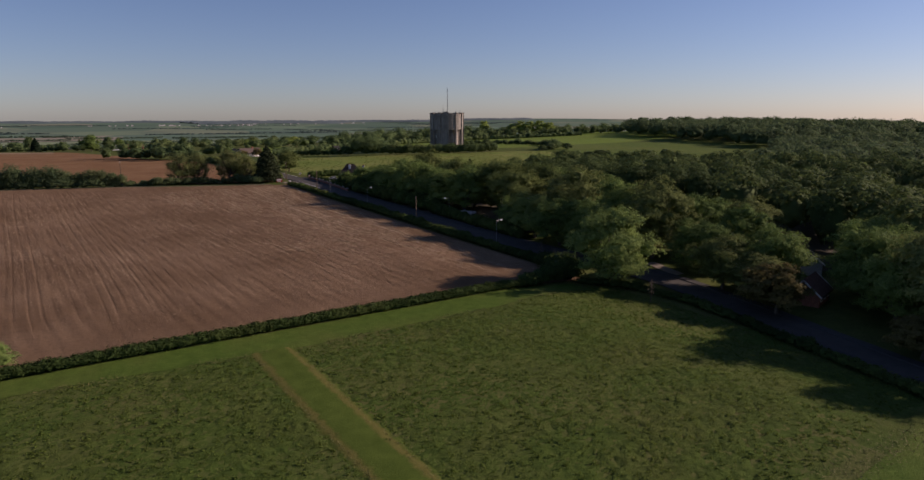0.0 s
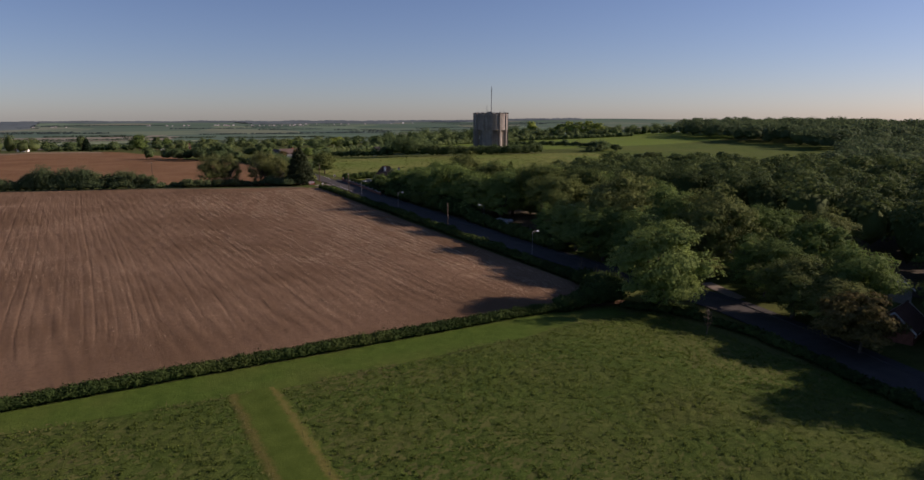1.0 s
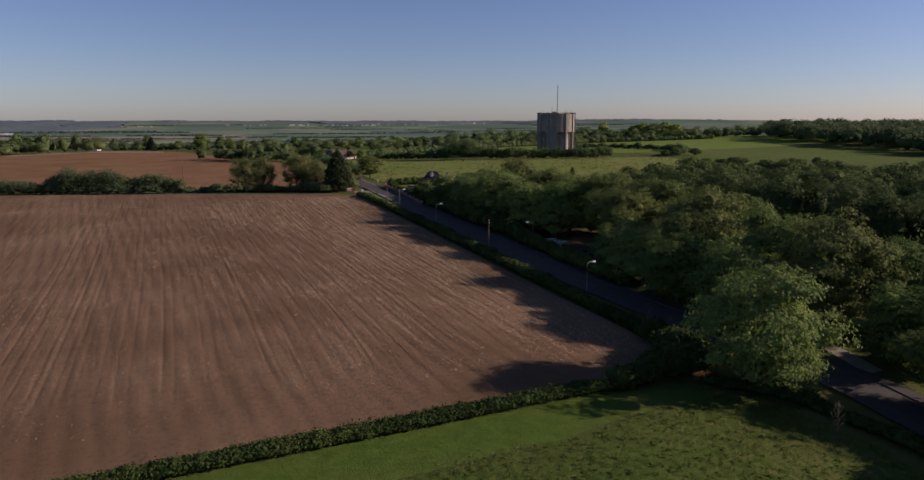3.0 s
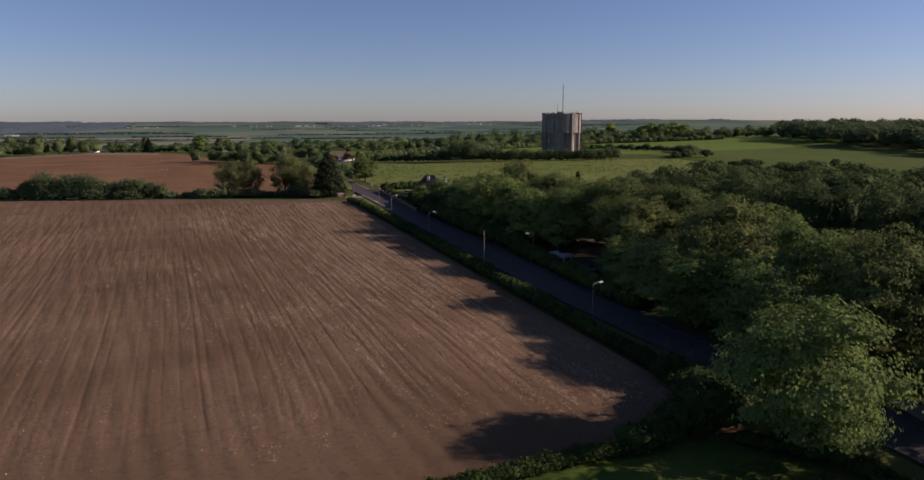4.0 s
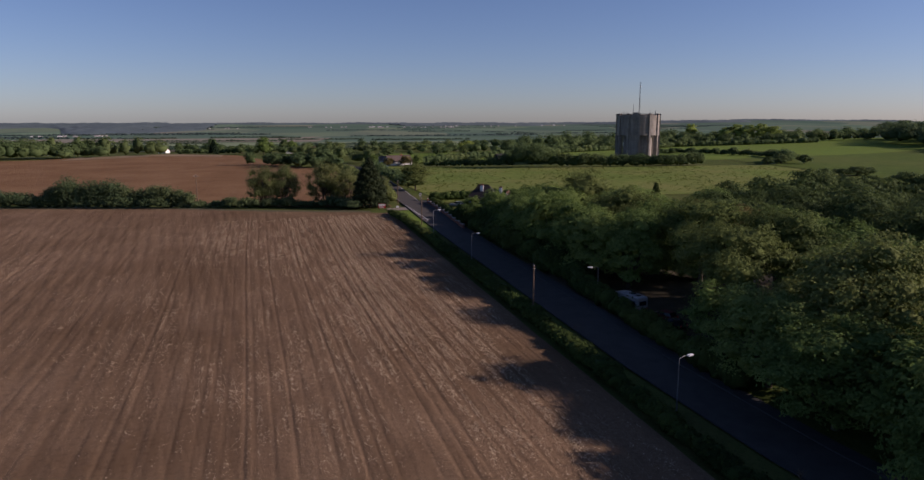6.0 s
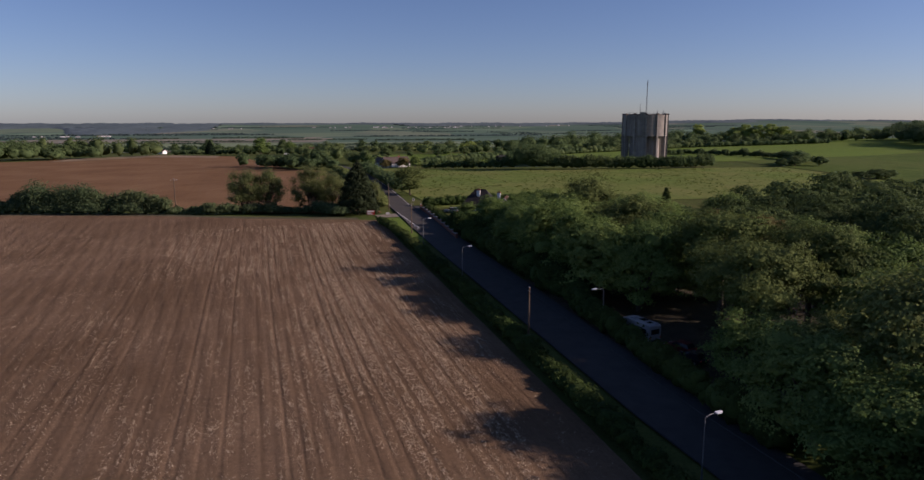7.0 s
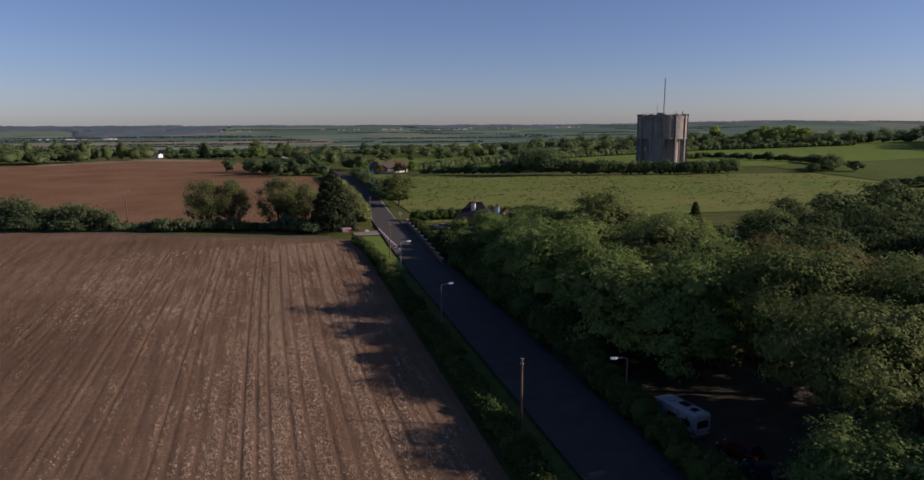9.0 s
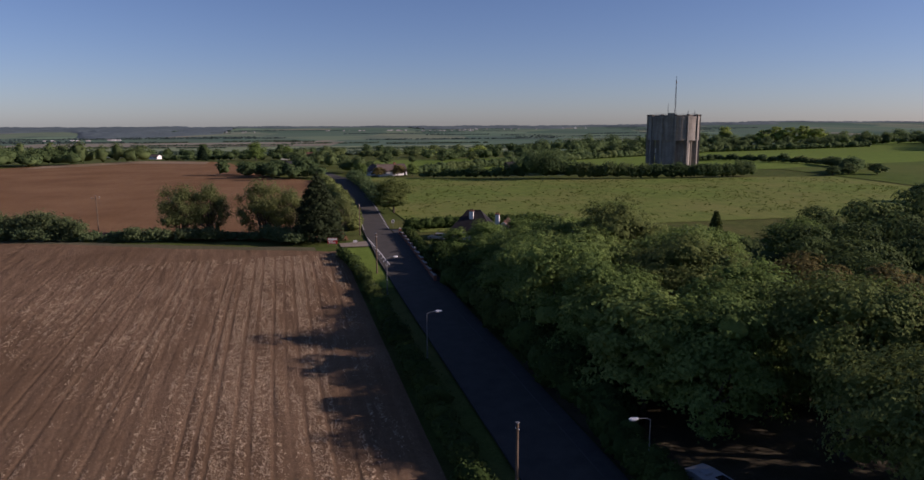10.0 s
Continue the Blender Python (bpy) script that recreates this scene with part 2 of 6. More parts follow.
def ease(v, a, b):
    u = np.clip((v - a) / (b - a), 0, 1)
    return u * u * (3 - 2 * u)


def ground_height(x, y):
    x, y = np.asarray(x, float), np.asarray(y, float)
    z = knots(y, [-2000, 0, 60, 95, 130, 200, 235, 272, 330, 700, 950, 1500, 2400, 3400, 4700],
              [-6, -3.0, -2.6, -1.7, -0.9, -0.4, 0.4, 1.8, 2.0, 0.0, -7, -16, -16, -6, 10])
    z = z - 1.7 * ease(x, 68, 100) * (1 - ease(y, 120, 215))
    z = z + 5.2 * np.exp(-((x - 300) / 170) ** 2 - ((y - 430) / 170) ** 2)
    z = z + 9.0 * np.exp(-((x - 760) / 260) ** 2 - ((y - 520) / 260) ** 2)
    z = z + 6.0 * np.exp(-((x - 600) / 260) ** 2 - ((y - 760) / 200) ** 2)
    z = z + 27.0 * ease(x - 0.35 * y, 300, 2200) * ease(y, 1500, 4200)
    z = z + 1.5 * np.sin(x / 310.0) * np.sin(y / 420.0 + 1.0) * ease(np.hypot(x - 60, y - 150), 500, 1500)
    return z


def gz(x, y):
    return float(ground_height(x, y))


def mesh_of(name, verts, faces, materials, smooth=False):
    """A mesh from arrays; faces all with the same number of corners."""
    me = bpy.data.meshes.new(name)
    verts, faces = np.asarray(verts, np.float32), np.asarray(faces, np.int32)
    k = faces.shape[1]
    me.vertices.add(len(verts))
    me.vertices.foreach_set("co", verts.ravel())
    me.loops.add(faces.size)
    me.loops.foreach_set("vertex_index", faces.ravel())
    me.polygons.add(len(faces))
    me.polygons.foreach_set("loop_start", np.arange(0, faces.size, k, dtype=np.int32))
    me.polygons.foreach_set("loop_total", np.full(len(faces), k, np.int32))
    if smooth:
        me.polygons.foreach_set("use_smooth", np.ones(len(faces), bool))
    for m in materials if isinstance(materials, (list, tuple)) else [materials]:
        me.materials.append(m)
    me.update(calc_edges=True)
    me.validate()
    return me


def sheet(name, xs, ys, material, lift=0.0, rise=None, warp=None):
    """A gridded sheet lying on the ground over the lines xs, ys; warp moves the grid's points in plan."""
    gx, gy = np.meshgrid(np.asarray(xs, float), np.asarray(ys, float))
    if warp:
        gx, gy = warp(gx, gy)
    h = ground_height(gx, gy) + lift + (rise(gx, gy) if rise else 0)
    n, m = gx.shape
    idx = np.arange(n * m).reshape(n, m)
    faces = np.stack([idx[:-1, :-1], idx[:-1, 1:], idx[1:, 1:], idx[1:, :-1]], -1).reshape(-1, 4)
    return new(name, mesh_of(name, np.stack([gx, gy, h], -1).reshape(-1, 3), faces, material, True))


def spread(lo, a, b, hi, step, grow=1.12):
    """Grid lines: even between a and b, wider and wider out to lo and hi."""
    mid = list(np.arange(a, b + step * 0.5, step))
    out, s = [], step
    v = mid[-1]
    while v < hi:
        s *= grow
        v += s
        out.append(min(v, hi))
    low, s, v = [], step, mid[0]
    while v > lo:
        s *= grow
        v -= s
        low.append(max(v, lo))
    return np.array(low[::-1] + mid + out)


ground = tagged(sheet("ground", spread(-4600, -60, 160, 4600, 4), spread(-1500, 0, 330, 4700, 4), GRASS), "rolling green farmland with rough grass reaching the horizon", "ground", kind="structure")
valley = tagged(sheet("far_valley", np.linspace(-3800, 4500, 90), np.concatenate([np.arange(960, 1600, 40), np.arange(1600, 4660, 90)]), FAR_FIELDS_HAZED, 0.8), "patchwork of far fields across a shallow valley, haze painted into the colours", "backdrop", kind="structure")


def canopy(x, y):
    """The uneven top of far woods."""
    r = np.random.default_rng(12)
    return 5.0 + 3.0 * r.normal(size=x.shape).clip(-1.5, 1.5) + 2.5 * np.sin(x / 170.0 + 1.0) * np.sin(x / 67.0)




def ridge_front(x, depth):
    """Where the woods on the ridge begin."""
    return 4640 - depth * (0.72 + 0.28 * np.sin(x / 410.0) * np.sin(x / 153.0 + 1))


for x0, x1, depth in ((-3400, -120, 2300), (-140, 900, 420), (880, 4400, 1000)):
    tagged(sheet("wooded_ridge", np.arange(x0, x1, 22.0), np.linspace(0, 1, 40), FAR_WOODED_HAZED, -3.0, lambda x, y: (3.0 + canopy(x, y)) * ease(y - ridge_front(x, depth), 0, 120),
                 lambda u, v: (u, ridge_front(u, depth) * (1 - v) + 4640 * v)), "long wooded ridge on the skyline, blue haze painted into its colour", "backdrop", kind="structure")
for x0, x1, y0, y1, mat, words in ((-520, 195, 1640, 1990, "tan", "pale tan stubble field in the valley"), (-420, 430, 1010, 1600, "green", "pale green field in the valley")):
    tone = plain("far_" + mat, *{"tan": ((0.152, 0.144, 0.100), (0.192, 0.176, 0.124)), "green": ((0.120, 0.160, 0.080), (0.160, 0.204, 0.104))}[mat], 0.01, 1.0)
    tagged(sheet("far_field", np.linspace(x0, x1, 20), np.linspace(0, 1, 14), tone, 1.6, None, lambda u, v: (u + 0.2 * (y1 - y0) * v, y0 + 0.05 * u + (y1 - y0) * v)), words, "field", kind="structure")


def line_at(v, stops):
    """A value along a line of (v, value) stops."""
    return np.interp(v, [s[0] for s in stops], [s[1] for s in stops])


def hedge_line(x):
    """The y of the hedge between the meadow and the ploughed field."""
    return 95.8 + 0.033 * np.asarray(x, float)


def field_end(x):
    """The y of the far end of the ploughed field."""
    return line_at(x, [(-200, 400), (-19, 319), (34, 301), (60, 287), (93, 274.5), (120, 272)])


def road_middle(y):
    """The x of the road's middle."""
    return line_at(y, [(-200, 40), (0, 86), (25, 93), (50, 100), (70, 105.5), (90, 109), (105, 109), (125, 106.3), (150, 105), (265, 105), (300, 106.2), (340, 109), (390, 111), (455, 111.5), (520, 105), (700, 92)])


def lumps(x, y, cell, seed):
    """Smooth random heights from 0 to 1 with lumps about one cell wide."""
    grid = np.random.default_rng(seed).random((256, 256))
    u, v = x / cell, y / cell
    i, j = np.floor(u).astype(int), np.floor(v).astype(int)
    a, b = ease(u - i, 0, 1), ease(v - j, 0, 1)
    at = lambda p, q: grid[p % 256, q % 256]
    return (at(i, j) * (1 - a) + at(i + 1, j) * a) * (1 - b) + (at(i, j + 1) * (1 - a) + at(i + 1, j + 1) * a) * b


# The ploughed field: ridges along its length, a plain headland at either end.
rng = np.random.default_rng(7)
row_at = [-131.0]                                     # where each furrow runs
while row_at[-1] < 97:
    row_at.append(row_at[-1] + rng.uniform(0.9, 2.2))
row_at = np.array(row_at)
row_deep = rng.uniform(0.35, 1.0, len(row_at)) * (0.55 + 0.45 * (rng.random(len(row_at)) > 0.35))


def nearest_row(x):
    k = np.clip(np.searchsorted(row_at, x), 1, len(row_at) - 1)
    return np.where(x - row_at[k - 1] < row_at[k] - x, k - 1, k)


def row_cut(u):
    """The profile across the rows: narrow furrows with the earth thrown up beside them."""
    k = nearest_row(u)
    d = u - row_at[k]
    return row_deep[k] * (-0.048 * np.exp(-(d / 0.18) ** 2) + 0.010 * np.exp(-((np.abs(d) - 0.38) / 0.16) ** 2))


def row_shift(u, y):
    """How far the rows swing aside near the hedge and wander along their length."""
    from_hedge = y - hedge_line(u)
    swing = 1.5 * np.sin(u * 0.33) + 1.1 * np.sin(u * 0.19 + 1.0)
    return swing * np.exp(-np.clip(from_hedge - 10, 0, 99) / 5.5) + 0.25 * np.sin(y * 0.045 + u * 0.02)


def worked_part(x, y):
    return ease(y, hedge_line(x) + 9, hedge_line(x) + 26) * (1 - ease(y, field_end(x) - 13, field_end(x) - 5))


def furrows(x, y):
    """Clods over the whole field, and the rows' height for what lies on them."""
    return row_cut(x) * worked_part(x, y) + 0.05 * np.sin(x * 1.31) * np.sin(y * 0.23 + x)


def field_shape(u, v):
    """u is x; v from 0 to 1 from the near hedge to the far end."""
    near, far = hedge_line(u) + 0.9, field_end(u)
    return u, near + (far - near) * v


def field_sheet():
    """The field's own grid: lines follow each furrow, so that its edges stay sharp."""
    u = np.unique(np.concatenate([row_at + o for o in (-0.55, -0.3, -0.17, -0.06, 0.06, 0.17, 0.3, 0.55)] + [np.arange(-130, 95.4, 1.0)]).round(3))
    u = u[(u > -130) & (u < 95.4)]
    u = u[np.concatenate([[True], np.diff(u) > 0.05])]
    gu, gv = np.meshgrid(u, np.linspace(0, 1, 80) ** 1.15)
    gu, gy = field_shape(gu, gv)
    gx = gu + row_shift(gu, gy) * np.clip((95.4 - gu) / 4, 0, 1)
    clods = 0.05 * lumps(gx, gy, 1.3, 17) - 0.025
    h = ground_height(gx, gy) + 0.22 + row_cut(gu) * worked_part(gu, gy) + 0.05 * np.sin(gx * 1.31) * np.sin(gy * 0.23 + gx) + clods
    n, m = gx.shape
    idx = np.arange(n * m).reshape(n, m)
    faces = np.stack([idx[:-1, :-1], idx[:-1, 1:], idx[1:, 1:], idx[1:, :-1]], -1).reshape(-1, 4)
    return new("ploughed_field", mesh_of("ploughed_field", np.stack([gx, gy, h], -1).reshape(-1, 3), faces, SOIL, True))


field = tagged(field_sheet(), "brown worked soil with straw-strewn rows and furrows", "field", kind="structure")
tagged(sheet("red_soil_field", np.linspace(-260, 98, 60), np.linspace(0, 1, 40), SOIL_RED, 0.25, None,
                         lambda u, v: (u, (field_end(u) + 12) + (np.interp(u, [-260, -90, -20, 46, 68, 80, 98], [560, 640, 765, 690, 560, 480, 455]) - field_end(u) - 12) * v)),
                  "bare reddish brown soil of a further field", "field", kind="structure")

# Mown strips in the meadow.
tagged(sheet("mown_strip", np.arange(-130, 92, 2.0), np.linspace(0, 1, 7), MOWN, 0.05, lambda x, y: 0.05 * np.sin(x * 5.1) * np.sin(y * 4.3),
             lambda u, v: (u, line_at(u, [(-130, 82), (0, 89.6), (32, 88), (66, 89.8), (92, 95)]) + (hedge_line(u) - 0.6 - line_at(u, [(-130, 82), (0, 89.6), (32, 88), (66, 89.8), (92, 95)])) * v)),
       "short mown grass path beside the hedge", "grass path", kind="structure")
tagged(sheet("mown_track", np.linspace(0, 1, 8), np.arange(-20, 89.1, 0.8), TRACK, 0.15, lambda x, y: -0.14 * ease(np.abs(x - 0.012 * y - 26.44), 2.0, 3.1), lambda u, v: (23.9 + (v - 55) * 0.012 + 6.4 * u + (0.25 * np.sin(v * 1.9) + 0.2 * np.sin(v * 4.7 + 1)) * (2 * u - 1), v)),
       "mown grass track crossing the meadow", "grass path", kind="structure")
tagged(sheet("mown_corner", np.linspace(0, 1, 8), np.linspace(0, 1, 12), MOWN, 0.05, None, lambda u, v: (58 + 24 * v + 6 * u, 28 + 3 * v - 9 * u)),
       "mown and yellowed corner of the meadow", "grass path", kind="structure")


def strip_edge(x):
    """Where the mown path beside the hedge begins."""
    return line_at(x, [(-130, 82), (0, 89.6), (32, 88), (66, 89.8), (92, 95)])


def unmown(x, y):
    """1 on rough grass, 0 on the mown strips."""
    track = ease(np.abs(x - 0.012 * y - 26.44), 2.6, 3.4)
    corner = 1 - (1 - ease(y, 30 + 0.125 * (x - 58), 32 + 0.125 * (x - 58))) * ease(x, 55, 58) * ease(y, 16, 18)
    return track * corner * (1 - ease(y, strip_edge(x) - 1.0, strip_edge(x)))


def tussocks(x, y):
    """Clumps of uneven grass with hollows between, thicker in drifts."""
    drift = 0.5 + 0.7 * lumps(x, y, 11.0, 5)
    rough = np.random.default_rng(29).random(x.shape) ** 1.4
    return ((0.21 * rough + 0.07 * lumps(x, y, 1.1, 30)) * drift - 0.06) * unmown(x, y) * (y > -4) * (x > -75)


meadow = tagged(sheet("meadow", np.concatenate([np.arange(-130, -75, 5.0), np.arange(-75, 96.5, 0.38)]), np.concatenate([np.linspace(0, 0.36, 7), np.linspace(0.365, 1, 280)]), MEADOW, 0.0, tussocks, lambda u, v: (u, -60 + (hedge_line(u) + 62) * v)), "rough tussocky meadow grass", "meadow", kind="structure")
# Green fields beyond.
tagged(sheet("pasture", np.linspace(0, 1, 60), np.linspace(0, 1, 40), PASTURE, 0.15, None,
             lambda u, v: (116 + 190 * u, 292 - 18 * u + (np.interp(116 + 190 * u, [116, 140, 166, 189, 221, 254, 306], [462, 445, 425, 410, 392, 378, 366]) - 292 + 18 * u) * v)),
       "rough sunlit pasture with yellowish tufts", "field", kind="structure")
tagged(sheet("pasture_right", np.linspace(310, 560, 40), np.linspace(0, 1, 40), PASTURE_DARK, 0.15, None,
             lambda u, v: (u, 265 + (520 - 265) * v)), "even green pasture below a wood", "field", kind="structure")
tagged(sheet("crop_strip", np.linspace(150, 700, 50), np.linspace(0, 1, 20), CROP, 0.18, None, lambda u, v: (u, np.interp(u, [150, 306, 700], [470, 400, 520]) + 4 + (np.interp(u, [150, 306, 700], [650, 640, 760]) - np.interp(u, [150, 306, 700], [470, 400, 520])) * v)),
       "bright green young crop behind the water tower", "field", kind="structure")

# Road, pavement, kerbs and markings.
ROAD_Y = np.concatenate([np.arange(-150, 300, 4.0), np.arange(300, 700, 10.0)])


def ribbon(name, left, right, material, lift, ys=ROAD_Y, cuts=5):
    """A strip along the road between two offsets from its middle."""
    return sheet(name, np.linspace(0, 1, cuts), ys, material, lift, None, lambda u, v: (road_middle(v) + left + (right - left) * u, v))


tagged(ribbon("road", -3.4, 3.4, ASPHALT, 0.20, cuts=6), "grey asphalt two-lane country road", "road", kind="structure")
tagged(ribbon("pavement", 3.55, 5.3, ASPHALT_OLD, 0.31, ROAD_Y[ROAD_Y < 300]), "narrow asphalt pavement behind a kerb", "pavement", kind="structure")


def kerb_stones():
    """Two kerbs as one low wall each: top and road side."""
    for side in (-1, 1):
        ys = np.arange(-100, 296, 3.0)
        v, f = [], []
        for i, y in enumerate(ys):
            x = float(road_middle(y))
            z = gz(x, y) + 0.2
            for dx, dz in ((3.4, -0.05), (3.4, 0.115), (3.56, 0.115), (3.56, -0.05)):
                v.append((x + side * dx, y, z + dz))
            if i:
                a = 4 * i
                for k in range(3):
                    f.append((a + k, a + k + 1, a + k - 3, a + k - 4))
        tagged(new("kerb", mesh_of("kerb", v, f, KERB)), "pale concrete kerb along the road", "kerb", kind="structure")


kerb_stones()


def paint_mark(x0, y0, x1, y1, width):
    """One painted line on the road."""
    n = max(2, int(math.hypot(x1 - x0, y1 - y0) / 3))
    d = Vector((x1 - x0, y1 - y0)).normalized()
    v, f = [], []
    for i in range(n + 1):
        x, y = x0 + (x1 - x0) * i / n, y0 + (y1 - y0) * i / n
        for s in (-1, 1):
            px, py = x + s * d.y * width / 2, y - s * d.x * width / 2
            v.append((px, py, gz(px, py) + 0.212))
        if i:
            f.append((2 * i - 2, 2 * i - 1, 2 * i + 1, 2 * i))
    return tagged(new("road_marking", mesh_of("road_marking", v, f, ROAD_PAINT)), "worn white road marking", "road marking", kind="structure")


for k in range(9):                                    # hatching by the side turning
    paint_mark(102.2, 262 + k * 3.0, 102.9 - 0.05 * k, 263.6 + k * 3.0, 0.16)
paint_mark(103.1, 259.5, 102.4, 290, 0.14)
paint_mark(102.1, 259.0, 103.1, 259.6, 0.14)
for a, b in ((300, 345), (345, 395)):
    for off in (-3.1, 3.1):
        paint_mark(float(road_middle(a)) + off, a, float(road_middle(b)) + off, b, 0.12)
tagged(sheet("side_turning", np.linspace(95.5, 102.2, 8), np.linspace(0, 1, 5), DUST, 0.17, None, lambda u, v: (u, 278.0 + 0.12 * (102 - u) + (4.2 + 0.35 * np.maximum(u - 96, 0)) * v)), "pale dusty side turning", "road", kind="structure")
tagged(sheet("farm_track", np.linspace(-110, 90, 120), np.linspace(0, 1, 5), VERGE_DRY, 0.16, None, lambda u, v: (u, field_end(u) - 1.6 + 0.7 * np.sin(u * 0.37) * np.sin(u * 0.13) + (5.8 + 0.6 * np.sin(u * 0.23)) * v)), "dry grassy track along the end of the field", "track", kind="structure")
tagged(sheet("dry_soil_strip", np.linspace(-72, 34, 40), np.linspace(0, 1, 4), SOIL_PALE, 0.42, None, lambda u, v: (u, np.interp(u, [-260, -90, -20, 46], [560, 640, 765, 690]) - 62 + 12 * np.sin(u / 19.0) + (58 - 12 * np.sin(u / 19.0)) * v)), "pale dry strip at the far side of the red field", "field", kind="structure")
tagged(sheet("verge", np.linspace(0, 1, 5), np.linspace(244, 277, 14), CROP, 0.15, None, lambda u, v: (97.6 + (101.3 - 97.6) * u - 0.06 * np.maximum(v - 250, 0) * (1 - u), v)), "sunlit green grass verge", "verge", kind="structure")
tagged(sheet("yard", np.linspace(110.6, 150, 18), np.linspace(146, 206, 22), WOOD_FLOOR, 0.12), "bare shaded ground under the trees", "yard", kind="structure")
tagged(sheet("drive", np.linspace(0, 1, 8), np.linspace(93, 104, 8), DUST, 0.14, None, lambda u, v: (115.0 + 3 * u + (v - 96) * 0.3, v)), "pale gravel drive beside the road", "drive", kind="structure")
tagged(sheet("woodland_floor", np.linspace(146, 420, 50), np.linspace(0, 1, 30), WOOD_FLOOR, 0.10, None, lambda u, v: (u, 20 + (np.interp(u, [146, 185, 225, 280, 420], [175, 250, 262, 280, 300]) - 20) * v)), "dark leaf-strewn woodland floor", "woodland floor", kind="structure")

# ---- plants ----


def tube(points, radii, sides=7):
    """Vertices and faces of a bent, tapered tube."""
    v, f = [], []
    points = [Vector(p) for p in points]
    for i, p in enumerate(points):
        d = (points[min(i + 1, len(points) - 1)] - points[max(i - 1, 0)]).normalized()
        a = d.orthogonal().normalized()
        b = d.cross(a)
        for k in range(sides):
            t = 2 * math.pi * k / sides
            v.append(p + (a * math.cos(t) + b * math.sin(t)) * radii[i])
        if i:
            for k in range(sides):
                q, r = (i - 1) * sides + k, (i - 1) * sides + (k + 1) % sides
                f.append((q, r, r + sides, q + sides))
    return [tuple(p) for p in v], f


def join(pieces):
    v, f = [], []
    for pv, pf in pieces:
        n = len(v)
        v += list(pv)
        f += [tuple(i + n for i in q) for q in pf]
    return v, f


def leaves(r, centres, radii, count, size, spread_in=0.35, flat=0.75, soft=0.0, hubs=None):
    """Leafy sprays as small triangles about the outer part of each lobe, facing away from the lobe and from the crown's hub.
    soft loosens the lobes' outlines. Returns vertices and faces."""
    centres, radii = np.asarray(centres, float), np.asarray(radii, float)
    bulk = radii[:, 0] ** 1.5
    which = r.choice(len(centres), count, p=bulk / bulk.sum())
    d = r.normal(size=(count, 3))
    d /= np.linalg.norm(d, axis=1)[:, None]
    low = d[:, 2] < -0.35
    d[low, 2] *= -1
    reach = (1.06 - spread_in * r.random(count) ** 1.6) * (1 + soft * r.normal(size=count))
    p = centres[which] + d * radii[which] * reach[:, None]
    nrm = d + flat * r.normal(size=(count, 3)) + np.array([0, 0, 0.25])
    if hubs is not None:
        away = p - np.asarray(hubs, float)[which]
        nrm += 1.2 * away / np.linalg.norm(away, axis=1)[:, None]
    nrm /= np.linalg.norm(nrm, axis=1)[:, None]
    a = np.cross(nrm, r.normal(size=(count, 3)))
    a /= np.linalg.norm(a, axis=1)[:, None]
    b = np.cross(nrm, a)
    s = size * (0.55 + 0.9 * r.random(count))[:, None]
    v = np.stack([p - a * s * 0.62 - b * s * 0.34, p + a * s * 0.62 - b * s * 0.22 - nrm * s * 0.15, p + b * s * 0.62], 1).reshape(-1, 3)
    return v, np.arange(count * 3).reshape(-1, 3)


ICO = bmesh.new()
bmesh.ops.create_icosphere(ICO, subdivisions=2, radius=1.0)
ICO_V = np.array([v.co[:] for v in ICO.verts])
ICO_F = np.array([[v.index for v in f.verts] for f in ICO.faces])
ICO.free()
SEED = bmesh.new()
bmesh.ops.create_icosphere(SEED, subdivisions=1, radius=1.0)
SEED_V = np.array([v.co[:] for v in SEED.verts])
ICO_SMALL = np.array([[v.index for v in f.verts] for f in SEED.faces])
SEED.free()


def cores(r, centres, radii, shrink=0.74, small=False):
    """The dense inner growth of each lobe, lumpy."""
    vs, fs, n = [], [], 0
    ball, sides = (SEED_V, ICO_SMALL) if small else (ICO_V, ICO_F)
    for c, rad in zip(np.asarray(centres, float), np.asarray(radii, float)):
        bump = 1 + 0.22 * np.sin(ball @ r.normal(size=3) * 4 + r.random() * 6) + 0.12 * r.normal(size=len(ball))
        vs.append(c + ball * bump[:, None] * rad * shrink)
        fs.append(sides + n)
        n += len(ball)
    return np.concatenate(vs), np.concatenate(fs)


def add_mixed(name, sprays, inner, material):
    """One mesh out of leaf sprays and the dense growth inside them."""
    v = np.concatenate([sprays[0], inner[0]])
    return mesh_of(name, v, np.concatenate([sprays[1], inner[1] + len(sprays[0])]), material)


